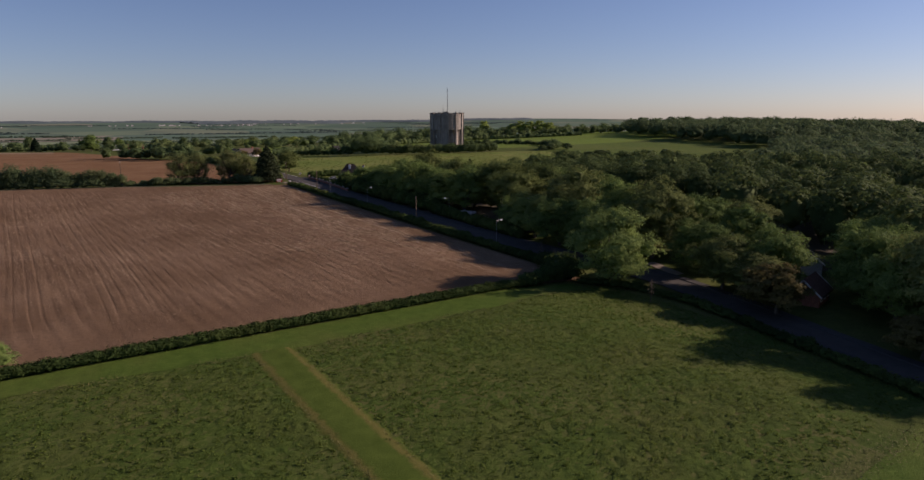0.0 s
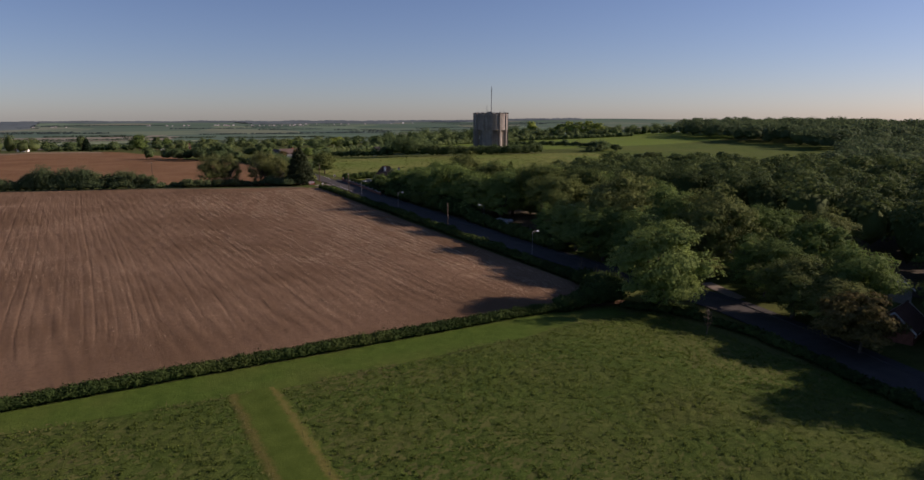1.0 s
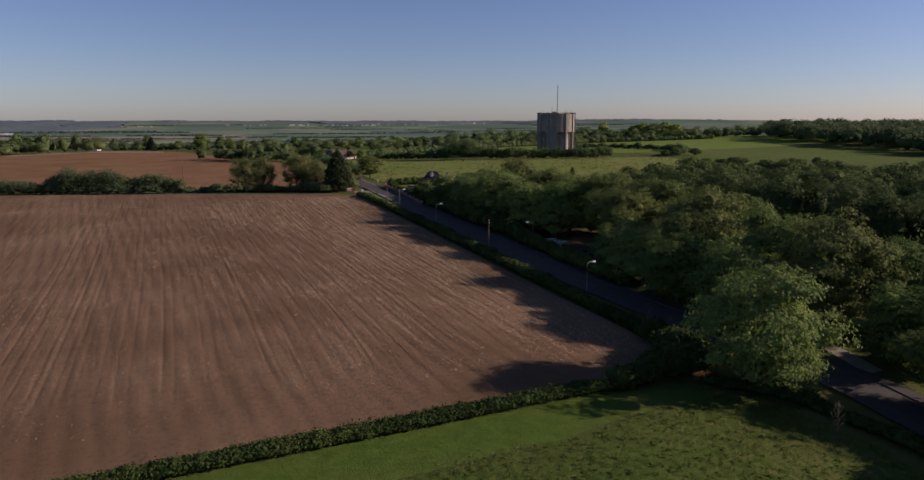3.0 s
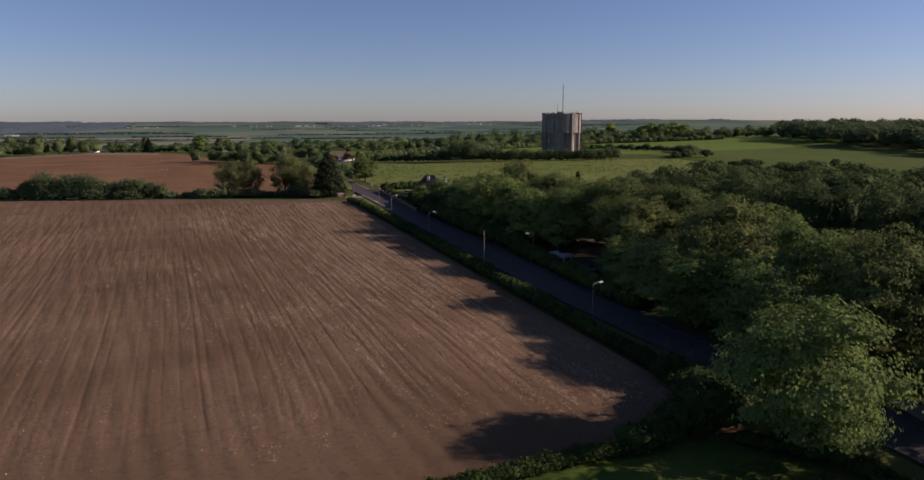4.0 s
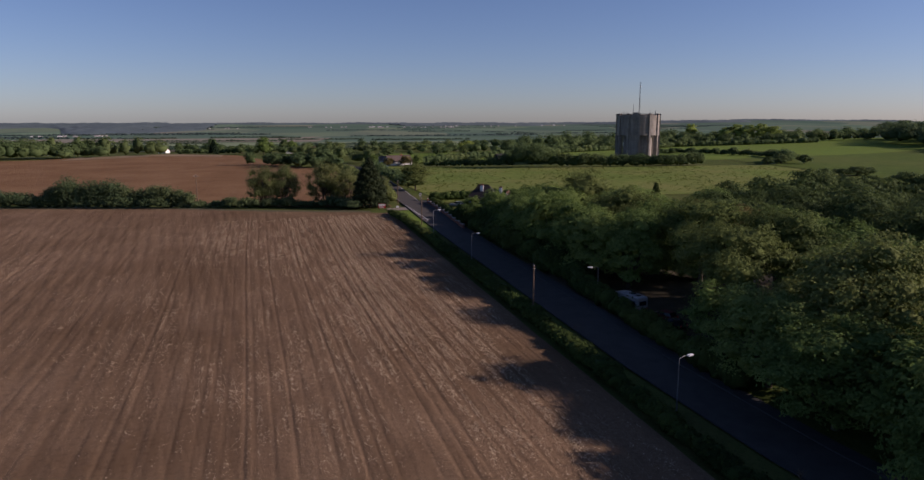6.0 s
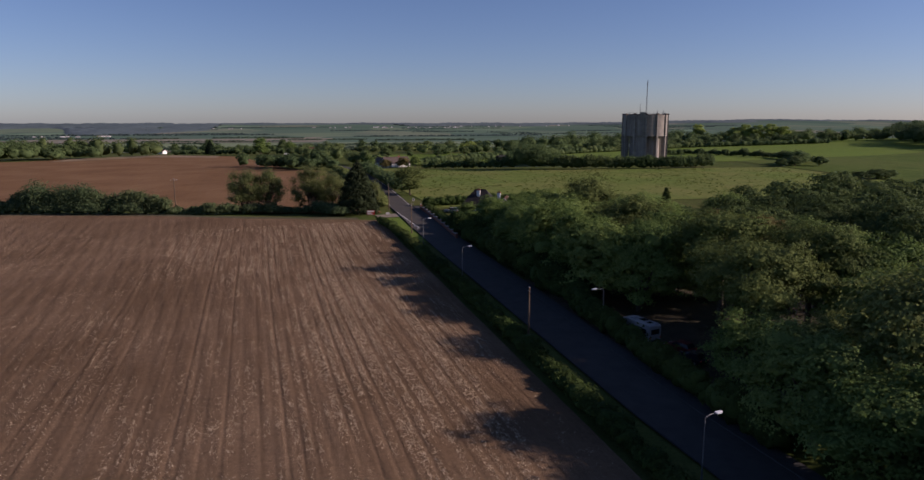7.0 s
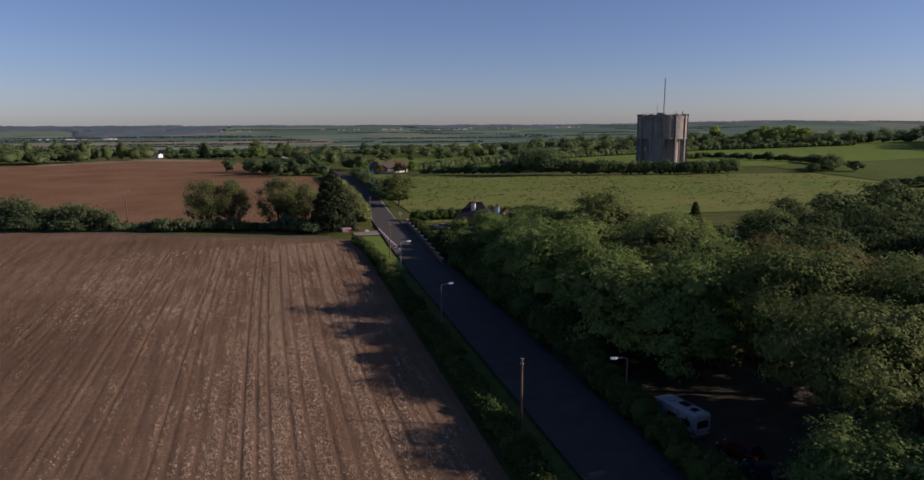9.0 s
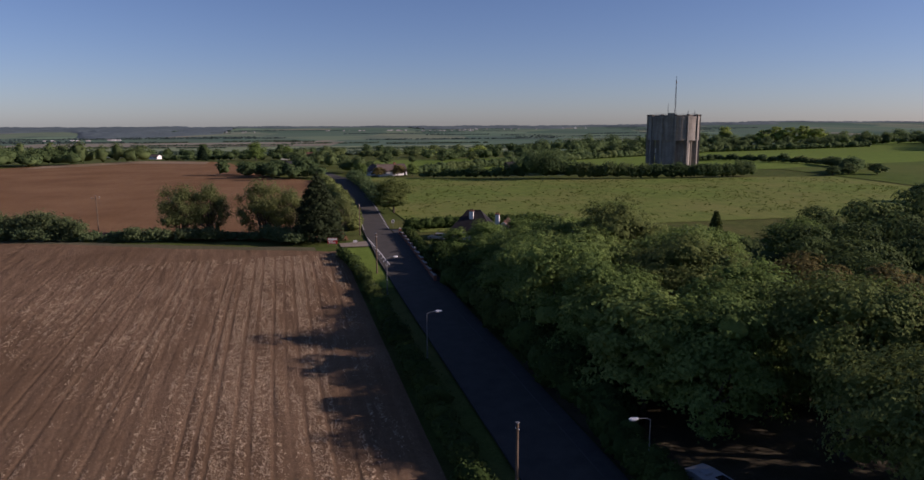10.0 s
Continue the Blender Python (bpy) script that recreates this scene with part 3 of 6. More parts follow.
def crown_lobes(r, h, rad, base, lobes):
    """Big overlapping lobes of a broad, uneven crown, and the flat loose clumps of leaves over each of them."""
    cs, rs, small, small_r = [], [], [], []
    mid, half = base + (h - base) * 0.48, (h - base) * 0.52
    for i in range(lobes):
        z = 1 - 1.8 * (i + 0.5) / lobes
        t = i * 2.39996 + r.random() * 0.9
        w = math.sqrt(max(0.0, 1 - z * z)) ** 0.8
        size = rad * r.uniform(0.24, 0.46)
        k = r.uniform(0.42, 0.94)
        c = np.array((w * math.cos(t) * rad * k, w * math.sin(t) * rad * k, mid + z * half * r.uniform(0.62, 0.90)))
        c[2] = max(c[2], base + size * 0.5)
        cs.append(c)
        rs.append((size, size, size * r.uniform(0.6, 0.85)))
    cs.append(np.array((0, 0, mid)))
    rs.append((rad * 0.62, rad * 0.62, half * 0.75))
    for c, q in zip(cs[:-1], rs[:-1]):
        for j in range(15):
            d = r.normal(size=3)
            d[2] = abs(d[2]) * 0.9 - 0.25
            d /= np.linalg.norm(d)
            small.append(c + d * np.array(q) * r.uniform(0.7, 1.12))
            m = q[0] * r.uniform(0.16, 0.40)
            small_r.append((m * r.uniform(1.0, 1.4), m * r.uniform(1.0, 1.4), m * r.uniform(0.45, 0.8)))
    return cs, rs, small, small_r


def make_tree(name, seed, h, rad, base, lobes, count, size, material, label, category="tree", core=0.42):
    """A broadleaf tree: an Empty with a limbed trunk and a leafy crown."""
    r = np.random.default_rng(seed)
    cs, rs, small, small_r = crown_lobes(r, h, rad, base, lobes)
    hub = (0, 0, base + (h - base) * 0.35)
    v1, f1 = leaves(r, small, small_r, int(count * 0.7), size, 0.7, 0.45, 0.28, [hub] * len(small))
    v2, f2 = leaves(r, cs, rs, count - int(count * 0.7), size * 1.1, 0.35, 0.5, 0.12, [hub] * len(cs))
    crown = add_mixed("crown", (np.concatenate([v1, v2]), np.concatenate([f1, f2 + len(v1)])), cores(r, cs, rs[:-1] + [tuple(0.7 * q for q in rs[-1])], core), material)
    fork = base + (h - base) * 0.15
    pieces = [tube([(0, 0, -0.6), (0.05, 0, fork * 0.5), (0.1, 0.1, fork), (0.0, 0.2, base + (h - base) * 0.7)], [0.052 * rad + 0.12, 0.042 * rad + 0.08, 0.038 * rad + 0.05, 0.05], 8)]
    for i in range(min(8, lobes)):
        c = Vector(cs[(i * 5) % lobes])
        pieces.append(tube([(0.08, 0.08, fork * r.uniform(0.8, 1.05)), c * 0.5 + Vector((0, 0, fork * 0.42)), c], [0.028 * rad + 0.03, 0.018 * rad + 0.02, 0.02], 5))
    v, f = join(pieces)
    thing = tagged(new(name), label, category)
    for part_name, me in (("trunk", mesh_of("trunk", v, f, BARK, True)), ("crown", crown)):
        new(part_name, me).parent = thing
    return thing


def make_pollard(name, seed, h, rad, count, size, material, label):
    """A many-stemmed tree with an airy, twiggy crown: stems fan out from the foot, and light shows below the crown and between the sprays."""
    r = np.random.default_rng(seed)
    cs, rs, pieces, twigs = [], [], [], []
    for i in range(70):
        u = (i + 0.5) / 70
        t = i * 2.39996 + r.uniform(-0.3, 0.3)
        up = 0.12 + 0.80 * r.random() ** 0.8
        w = rad * math.sqrt(max(0.10, 1 - ((up - 0.50) / 0.54) ** 2)) * math.sqrt(u)
        cs.append((w * math.cos(t), w * math.sin(t), h * up))
        m = rad * r.uniform(0.18, 0.36)
        rs.append((m, m, m * r.uniform(0.8, 1.2)))
    for i in range(9):
        c = Vector(cs[(i * 7 + 2) % 70])
        foot = Vector((0.9 * math.cos(i * 0.7), 0.9 * math.sin(i * 0.7), -0.4))
        pieces.append(tube([foot, foot * 0.6 + c * 0.28 + Vector((0, 0, h * 0.10)), c * 0.7 + Vector((0, 0, h * 0.06)), c + Vector((0, 0, 0.6))], [0.24, 0.19, 0.10, 0.02], 6))
    for i, c in enumerate(cs):
        c = Vector(c)
        twigs.append(tube([c * 0.40 + Vector((0, 0, 0.8)), c * 0.75, c * 1.05], [0.08, 0.055, 0.01], 4))
    v1, f1 = leaves(r, cs, rs, count, size, 1.0, 0.8, 0.25, [(0, 0, h * 0.4)] * len(cs))
    crown = add_mixed("crown", (v1, f1), cores(r, cs[::3], rs[::3], 0.28), material)
    thing = tagged(new(name), label, "tree")
    for part_name, pile in (("trunk", pieces), ("twiggery", twigs)):
        v, f = join(pile)
        tagged(new(part_name, mesh_of(part_name, v, f, BARK, True)), kind="stuff" if part_name == "twiggery" else "").parent = thing
    new("crown", crown).parent = thing
    return thing


def make_conifer(name, seed, h, rad, material, label):
    """A dense conical evergreen with drooping tiers."""
    r = np.random.default_rng(seed)
    cs, rs = [], []
    for i in range(70):
        u = (i + 0.5) / 70
        z = 0.8 + (h - 1.2) * u
        w = rad * (1 - u ** 1.7) ** 0.9 * (0.72 + 0.28 * r.random())
        t = i * 2.39996
        cs.append((w * 0.7 * math.cos(t), w * 0.7 * math.sin(t), z))
        s = 0.30 * rad * (1 - u * u) + 0.30
        rs.append((s * 1.2, s * 1.2, s * 0.7))
    crown = add_mixed("crown", leaves(r, cs, rs, 12000, 0.38, 0.3, 0.5), cores(r, cs[::3], rs[::3], 0.8), material)
    v, f = tube([(0, 0, -0.5), (0, 0, h * 0.5), (0, 0, h)], [0.32, 0.2, 0.03], 8)
    thing = tagged(new(name), label, "tree")
    for part_name, me in (("trunk", mesh_of("trunk", v, f, BARK, True)), ("crown", crown)):
        new(part_name, me).parent = thing
    return thing


def stand(thing, x, y, size=1.0, turn=0.0, sink=0.0, tall=1.0):
    thing.matrix_basis = pose(x, y, gz(x, y) - sink, 0, 0, turn) @ Matrix.Diagonal((size, size, size * tall, 1))
    return thing


def plant(kind, x, y, top=None, size=None, turn=None, label="", group="", r=np.random.default_rng(99)):
    """One more tree like kind = [thing, height, used], at x, y, as high as top above its ground."""
    s = (top / kind[1]) if size is None else size
    t = r.uniform(0, 360) if turn is None else turn
    tall = (top / kind[1]) / s if top else 1.0
    if kind[2]:
        ob = copy_thing(kind[0], Matrix.Identity(4))
    else:
        ob, kind[2] = kind[0], True
    stand(ob, x, y, s, t, 0.0, tall)
    return tagged(ob, label, group=group)


def hedge(name, points, width, height, per_metre, size, material, label, seed=1, wild=0.25, category="hedge", kind="", clump=0.9):
    """A hedge along points (x, y, scale): a line of overlapping leafy lumps with a dense core."""
    r = np.random.default_rng(seed)
    top = tagged(new(name), label, category, kind=kind)
    cs, rs, run = [], [], 0.0

    def close():
        me = add_mixed("shrub", leaves(r, cs, rs, max(60, int(run * per_metre)), size, 0.4, 0.7, 0.14), cores(r, cs, rs, clump), material)
        new("shrub", me).parent = top

    for (x0, y0, s0), (x1, y1, s1) in zip(points[:-1], points[1:]):
        length = math.hypot(x1 - x0, y1 - y0)
        n = max(1, int(length / (width * 0.30)))
        for i in range(n):
            u = (i + r.random() * 0.6) / n
            s = (s0 + (s1 - s0) * u) * (1 + wild * r.normal() * 0.6)
            x, y = x0 + (x1 - x0) * u + r.normal() * wild * width * 0.25, y0 + (y1 - y0) * u + r.normal() * wild * width * 0.25
            cs.append((x, y, gz(x, y) + height * s * 0.52))
            rs.append((width * 0.55 * max(s, 0.4), width * 0.55 * max(s, 0.4), height * 0.5 * max(s, 0.3)))
            run += length / n
            if run > width * 5:
                close()
                cs, rs, run = [], [], 0.0
    if cs:
        close()
    return top


def wood(name, spots, h, rad, count, size, material, label, seed, kind="stuff", small=False):
    """Many crowns as one object, each a rounded head of loose lobes; spots are (x, y, scale)."""
    r = np.random.default_rng(seed)
    cs, rs, hubs, dome, dome_r = [], [], [], [], []
    for x, y, s in spots:
        z, hh, rr = gz(x, y), h * s * r.uniform(0.82, 1.1), rad * r.uniform(0.75, 1.25)
        dome.append((x, y, z + hh * 0.52))
        dome_r.append((rr * 0.86, rr * 0.86, hh * 0.44))
        cs.append(dome[-1])
        rs.append(dome_r[-1])
        hub = (x, y, z + hh * 0.4)
        hubs.append(hub)
        for i in range(11):
            t, w = i * 2.39996 + r.random(), math.sqrt((i + 0.4) / 11)
            lr = rr * r.uniform(0.24, 0.44)
            cs.append((x + rr * 0.76 * w * math.cos(t), y + rr * 0.76 * w * math.sin(t), z + hh * (0.50 + 0.42 * math.sqrt(max(0.0, 1 - 0.9 * w * w)) * r.uniform(0.88, 1.1))))
            rs.append((lr, lr, lr * r.uniform(0.5, 0.75)))
            hubs.append(hub)
    me = add_mixed(name, leaves(r, cs, rs, int(len(spots) * count), size, 0.4, 0.42, 0.10, hubs), cores(r, dome, dome_r, 0.74, small), material)
    return tagged(new(name, me), label, "woodland", kind=kind)


def scatter(r, x0, x1, y0, y1, step, inside, lo=0.8, hi=1.15):
    """Jittered spots over a stretch of the plan."""
    out = []
    for x in np.arange(x0, x1, step):
        for y in np.arange(y0, y1, step):
            px, py = x + r.uniform(-0.45, 0.45) * step, y + r.uniform(-0.45, 0.45) * step
            if inside(px, py):
                out.append((px, py, r.uniform(lo, hi)))
    return out


# Kinds of near trees, each [thing, height, used yet].
OAK = [make_tree("oak_tree", 11, 15, 8.0, 0.0, 36, 28000, 0.26, LEAF, "broad leafy green tree in full leaf"), 15, False]
BEECH = [make_tree("beech_tree", 18, 15, 7.6, 0.6, 30, 20000, 0.27, LEAF, "rounded fresh green tree in full leaf"), 15, False]
MAPLE = [make_tree("maple_tree", 12, 15, 7.4, 0.8, 32, 20000, 0.27, LEAF_OLIVE, "tall olive-green tree in young leaf"), 15, False]
ASH = [make_tree("ash_tree", 13, 15, 6.4, 1.0, 24, 12000, 0.36, LEAF, "upright green tree with open crown"), 15, False]
RUSTY = [make_tree("copper_tree", 14, 10, 5.4, 0.6, 22, 8500, 0.34, LEAF_RUST, "tree with brownish young leaves"), 10, False]
BUSHY = [make_pollard("willow_tree", 15, 10, 5.6, 12500, 0.25, LEAF_THIN, "many-stemmed thin-leaved olive tree at the field edge"), 10, False]
PINE_YARD = [make_tree("yard_tree", 19, 16, 7.6, 5.0, 30, 26000, 0.22, LEAF_YARD, "tall tree with bare trunk above a shaded yard"), 16, False]
FIELD_TREE = [make_tree("field_tree", 16, 10, 5.2, 0.4, 14, 2600, 0.62, LEAF_FAR, "distant rounded hedgerow tree"), 10, False]
LIME = [make_tree("lime_tree", 17, 12, 5.6, 1.0, 14, 3000, 0.62, LEAF_LIME, "distant bright yellow-green tree"), 12, False]

plant(OAK, 97.2, 94.6, 15.4, size=0.93, label="large spreading green tree at the corner of the meadow")
ROADSIDE = [
    (MAPLE, 123, 107, 18.0, 1.05), (BEECH, 110.5, 111, 12.5, 0.85), (OAK, 126, 121, 17.0, 1.0), (ASH, 114, 118, 13.0, 1.0),
    (OAK, 114, 129, 12.0, 0.95), (MAPLE, 126, 137, 18.0, 1.1), (BEECH, 115, 140, 11.5, 0.85), (OAK, 136, 148, 15.5, 1.05),
    (BEECH, 118.5, 152.5, 9.0, 0.72), (BEECH, 135.2, 188.0, 4.6, 0.5), (ASH, 136.7, 186.3, 4.2, 0.45), (MAPLE, 123.5, 148, 10.0, 0.75), (PINE_YARD, 126, 162, 15.4, 1.0), (PINE_YARD, 138, 166, 16.5, 1.0), (PINE_YARD, 131, 176, 17.0, 1.05), (BEECH, 121, 183, 14.0, 0.9),
    (ASH, 118, 189, 13.0, 0.95), (OAK, 130, 190, 15.0, 1.0), (OAK, 118.5, 199, 14.0, 0.95), (MAPLE, 131, 203, 15.0, 1.0),
    (BEECH, 118, 211, 14.2, 0.9), (OAK, 138, 214, 14.5, 1.0), (OAK, 126, 219, 13.5, 0.95), (BEECH, 117.5, 222, 11.5, 0.85),
    (MAPLE, 135, 229, 15.8, 1.0), (OAK, 122, 231, 11.5, 0.85), (ASH, 130, 240, 12.0, 0.95), (BEECH, 119, 240, 9.0, 0.72),
    (OAK, 126, 250, 8.5, 0.7), (RUSTY, 154, 193, 12.0, 1.15), (RUSTY, 150, 203, 11.5, 1.15), (OAK, 147, 224, 12.5, 0.95),
    (BEECH, 142, 241, 10.0, 0.85), 
    (MAPLE, 140, 121, 14.0, 1.0), (ASH, 131, 90, 14.0, 0.8), (BEECH, 121, 92, 11.0, 0.85),
    (MAPLE, 113.5, 81, 10.5, 0.82), (RUSTY, 107.5, 66, 8.5, 1.0), (MAPLE, 113.0, 72.0, 8.4, 0.7), (OAK, 132, 55, 14.0, 0.95),
    (MAPLE, 117.5, 44, 18.0, 1.1), (OAK, 111, 28, 16.0, 1.0), (MAPLE, 128, 34, 15.0, 1.0), (RUSTY, 105, 42, 6.0, 0.75),
    (BEECH, 140, 50, 13.0, 1.0), (OAK, 116, 12, 12.0, 1.0), (MAPLE, 102, 6, 10.0, 0.9), (OAK, 138, 20, 14.0, 1.05),
    (BEECH, 136, 104, 14.0, 0.95), (OAK, 118.5, 52, 13.0, 0.75), (BEECH, 126, 49, 15.5, 0.95), (OAK, 114, 36, 13.5, 0.9), (BEECH, 134, 66, 11.0, 0.6), (OAK, 105, 17, 11.0, 0.85), (BEECH, 125.5, 60, 14.5, 0.8), (OAK, 121.5, 75.5, 12.5, 0.75),
    (BEECH, 158, 236, 8.0, 0.8), (OAK, 183, 244, 8.5, 0.85),
    (OAK, 146, 163, 15.0, 0.95), (BEECH, 149, 176, 14.5, 0.95), (OAK, 147, 148, 15.0, 0.95), (BEECH, 140, 158, 12.0, 0.8), (BEECH, 135, 59.5, 13.0, 0.9), (MAPLE, 148, 99, 13.0, 0.9), (OAK, 150, 72, 13.0, 0.9),
    (BEECH, 119, 270, 4.6, 0.36), (OAK, 126, 271, 5.6, 0.46), (BEECH, 133, 268, 6.5, 0.5), (OAK, 139, 275, 6.5, 0.5), (BEECH, 124, 263, 7.0, 0.55), (OAK, 134, 258, 8.0, 0.62), (BEECH, 143, 255, 8.5, 0.7), (ASH, 115.5, 255, 5.0, 0.42),
    (RUSTY, 152, 248, 7.5, 0.9), (RUSTY, 129.5, 459, 4.6, 0.6), (RUSTY, 139, 458, 5.4, 0.62), (ASH, 146, 457, 6.0, 0.5), (ASH, 122, 463, 6.5, 0.5), (OAK, 150, 236, 10.0, 0.8),
]
for kind, x, y, top, size in ROADSIDE:
    plant(kind, x, y, top, size, group="roadside trees")

plant(BEECH, -4.0, 98.6, 4.0, 0.34, label="small light green bush beside the field hedge", group="field edge trees")

# Trees along the far end of the ploughed field.
plant(BUSHY, 60.2, 304.5, 11.4, 1.0, label="many-stemmed thin-leaved tree at the field edge", group="field edge trees")
plant(BUSHY, 66.8, 303, 11.6, 0.82, group="field edge trees")
plant(BUSHY, 79.2, 298.5, 12.4, 1.05, group="field edge trees")
plant(BUSHY, 85.2, 297, 10.5, 0.9, group="field edge trees")
plant(MAPLE, 115.6, 330, 10.2, 0.74, label="rounded olive-green tree beside the road", group="field edge trees")
plant(BUSHY, 98, 303, 7.5, 0.55, group="field edge trees")
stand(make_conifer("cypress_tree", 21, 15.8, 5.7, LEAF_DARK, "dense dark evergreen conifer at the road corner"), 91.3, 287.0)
stand(make_conifer("spruce_tree", 22, 10.5, 1.9, LEAF_HEDGE, "slim dark spruce above the wood"), 165.8, 246)

# Hedges.
hedge("meadow_hedge", [(-80, 93.2, 1.0), (-20, 95.1, 1.0), (20, 96.5, 1.0), (66, 98.0, 1.0), (80, 99.0, 0.9)], 1.8, 1.5, 620, 0.17, LEAF_HEDGE, "low clipped green hedge between meadow and field", 31, 0.09, clump=0.8)
hedge("road_hedge", [(95, 106, 1.2), (97.2, 120, 1.0), (97.4, 158, 1.0), (97.4, 215, 1.05), (97.0, 250, 0.9), (94.8, 272, 0.8)], 2.1, 1.6, 320, 0.24, LEAF_HEDGE, "narrow green hedge between field and road", 32, 0.3)
hedge("wild_hedge", [(79, 99, 0.7), (86, 101, 1.0), (92, 102, 1.5), (95, 106, 1.3), (96.5, 114, 0.9)], 3.4, 2.4, 380, 0.32, LEAF_HEDGE, "overgrown corner of the field hedge", 33, 0.4)
hedge("verge_hedge", [(92, 98, 0.9), (98.5, 92, 0.9), (100.5, 78, 0.8), (98, 64, 0.8), (93, 46, 0.9), (86, 22, 0.9), (78, -10, 0.9)], 2.2, 1.4, 180, 0.28, LEAF_HEDGE, "low dark hedge between meadow and road", 34, 0.3)
hedge("yard_hedge", [(110.6, 140, 1.0), (110.9, 162, 1.0), (111.6, 173, 0.95), (111.6, 186, 1.0)], 2.6, 3.0, 200, 0.28, LEAF_HEDGE, "dark hedge in front of the shaded yard", 35, 0.3)
hedge("roadside_scrub", [(113, 186, 1.2), (112.8, 215, 1.2), (112.6, 240, 1.0), (113.4, 262, 0.8)], 4.0, 3.6, 300, 0.42, LEAF_HEDGE, "leafy undergrowth along the road", 36, 0.35)
hedge("garden_hedge", [(110.9, 252, 1.0), (111.6, 268, 1.0), (112.4, 291, 1.0)], 2.2, 1.9, 320, 0.25, LEAF_HEDGE, "clipped light green garden hedge above a wall", 37, 0.08)
hedge("garden_back_hedge", [(113.5, 297, 1.0), (124, 297, 1.1), (150, 293, 1.1)], 2.4, 2.4, 200, 0.32, LEAF_HEDGE, "dark hedge behind the cottage", 38, 0.2)
hedge("field_end_hedge", [(-130, 376, 1.0), (-18, 324, 1.1), (22, 309, 1.0), (40, 304, 0.5), (58, 298, 0.75), (72, 294.5, 0.75), (80, 291, 0.85), (88, 283, 0.8)], 4.2, 3.2, 240, 0.38, LEAF_MID, "ragged green hedge at the end of the field", 39, 0.5, clump=0.65)
hedge("field_thicket", [(-6, 321, 0.85), (2, 318, 1.05), (14, 314, 1.0), (22, 311, 0.8), (35, 306, 0.85), (38, 304, 0.5)], 5.0, 6.4, 620, 0.34, LEAF_MID, "tall green thicket at the end of the field", 45, 0.35, clump=0.6)
hedge("field_thicket", [(-60, 346, 0.8), (-38, 336, 1.0), (-22, 329, 0.7)], 5.2, 4.4, 420, 0.4, LEAF_MID, "tall green thicket at the end of the field", 46, 0.35, clump=0.6)
hedge("lane_hedge", [(101, 300, 1.0), (103, 330, 1.0), (104, 380, 1.0), (103, 455, 1.0)], 3.4, 2.4, 120, 0.5, LEAF_OLIVE, "bright hedge along the lane", 40, 0.3)
hedge("lane_hedge", [(114, 345, 1.3), (116, 390, 1.2), (117, 455, 1.2)], 3.4, 2.6, 120, 0.5, LEAF_FAR, "hedge along the lane beside the pasture", 41, 0.45, clump=0.65)
hedge("pasture_hedge", [(146, 441, 0.55), (157, 433, 0.6), (166, 426, 0.6), (178, 418, 0.75), (184, 414, 1.2), (192, 409, 1.45), (205, 403, 1.2)], 6.4, 6.2, 260, 0.5, LEAF_FAR, "tall uneven hedgerow across the pasture", 42, 0.5, clump=0.62)
hedge("pasture_hedge", [(206, 400, 0.9), (221, 392, 0.85), (254, 379, 0.78), (274, 376, 0.85)], 5.6, 6.4, 340, 0.5, LEAF_FAR, "dense green hedgerow in front of the water tower", 43, 0.2, clump=0.72)
hedge("pasture_hedge", [(300, 470, 0.7), (330, 480, 0.6), (352, 430, 0.7), (345, 392, 0.8), (322, 376, 1.0)], 5.0, 4.6, 200, 0.6, LEAF_FAR, "hedgerow bending round a field", 44, 0.4, clump=0.65)

# Woods, nearest first.
wr = np.random.default_rng(5)
front = [(-100, 165), (20, 152), (60, 153), (95, 161), (132, 170), (170, 181), (195, 184), (207, 168), (240, 160), (262, 165)]
back = [(150, 236), (185, 247), (225, 262), (280, 275), (420, 300)]
near_wood = [(x, y, k * float(line_at(y, [(60, 1.05), (130, 1.0), (190, 0.82), (240, 0.75)]) if y < 200 else line_at(x, [(150, 0.42), (185, 0.48), (215, 0.62), (238, 0.52), (300, 0.55)]))) for x, y, k in scatter(wr, 140, 300, -40, 262, 9.6, lambda x, y: x > line_at(y, front) and y < line_at(x, back), 0.92, 1.1)]
wood("dark_wood", [q for q in near_wood if q[0] < 205 and q[1] > 120], 16.0, 6.6, 1900, 0.42, LEAF_WOOD, "dense green deciduous wood beside the roadside trees", 51, small=True)
wood("dark_wood", [q for q in near_wood if not (q[0] < 205 and q[1] > 120)], 16.0, 6.6, 760, 0.7, LEAF_WOOD, "dense green deciduous wood seen from above", 54, small=True)
mid_wood = scatter(wr, 300, 640, 0, 400, 16.0, lambda x, y: y < line_at(x, [(300, 205), (420, 265), (720, 430)]), 0.9, 1.12)
wood("mixed_wood", mid_wood, 12.5, 9.0, 520, 1.0, LEAF_MID, "continuous woodland canopy in the middle distance", 52, small=True)
hill_wood = scatter(wr, 470, 1150, 330, 760, 17.0, lambda x, y: y < line_at(x, [(470, 330), (520, 385), (566, 520), (620, 600), (1150, 720)]) and x > line_at(y, [(330, 500), (385, 522), (515, 566), (760, 700)]), 0.9, 1.1)
wood("hill_wood", hill_wood, 16.0, 10.5, 320, 1.4, LEAF_MID, "dark wood on the rise beyond the pasture", 53, small=True)


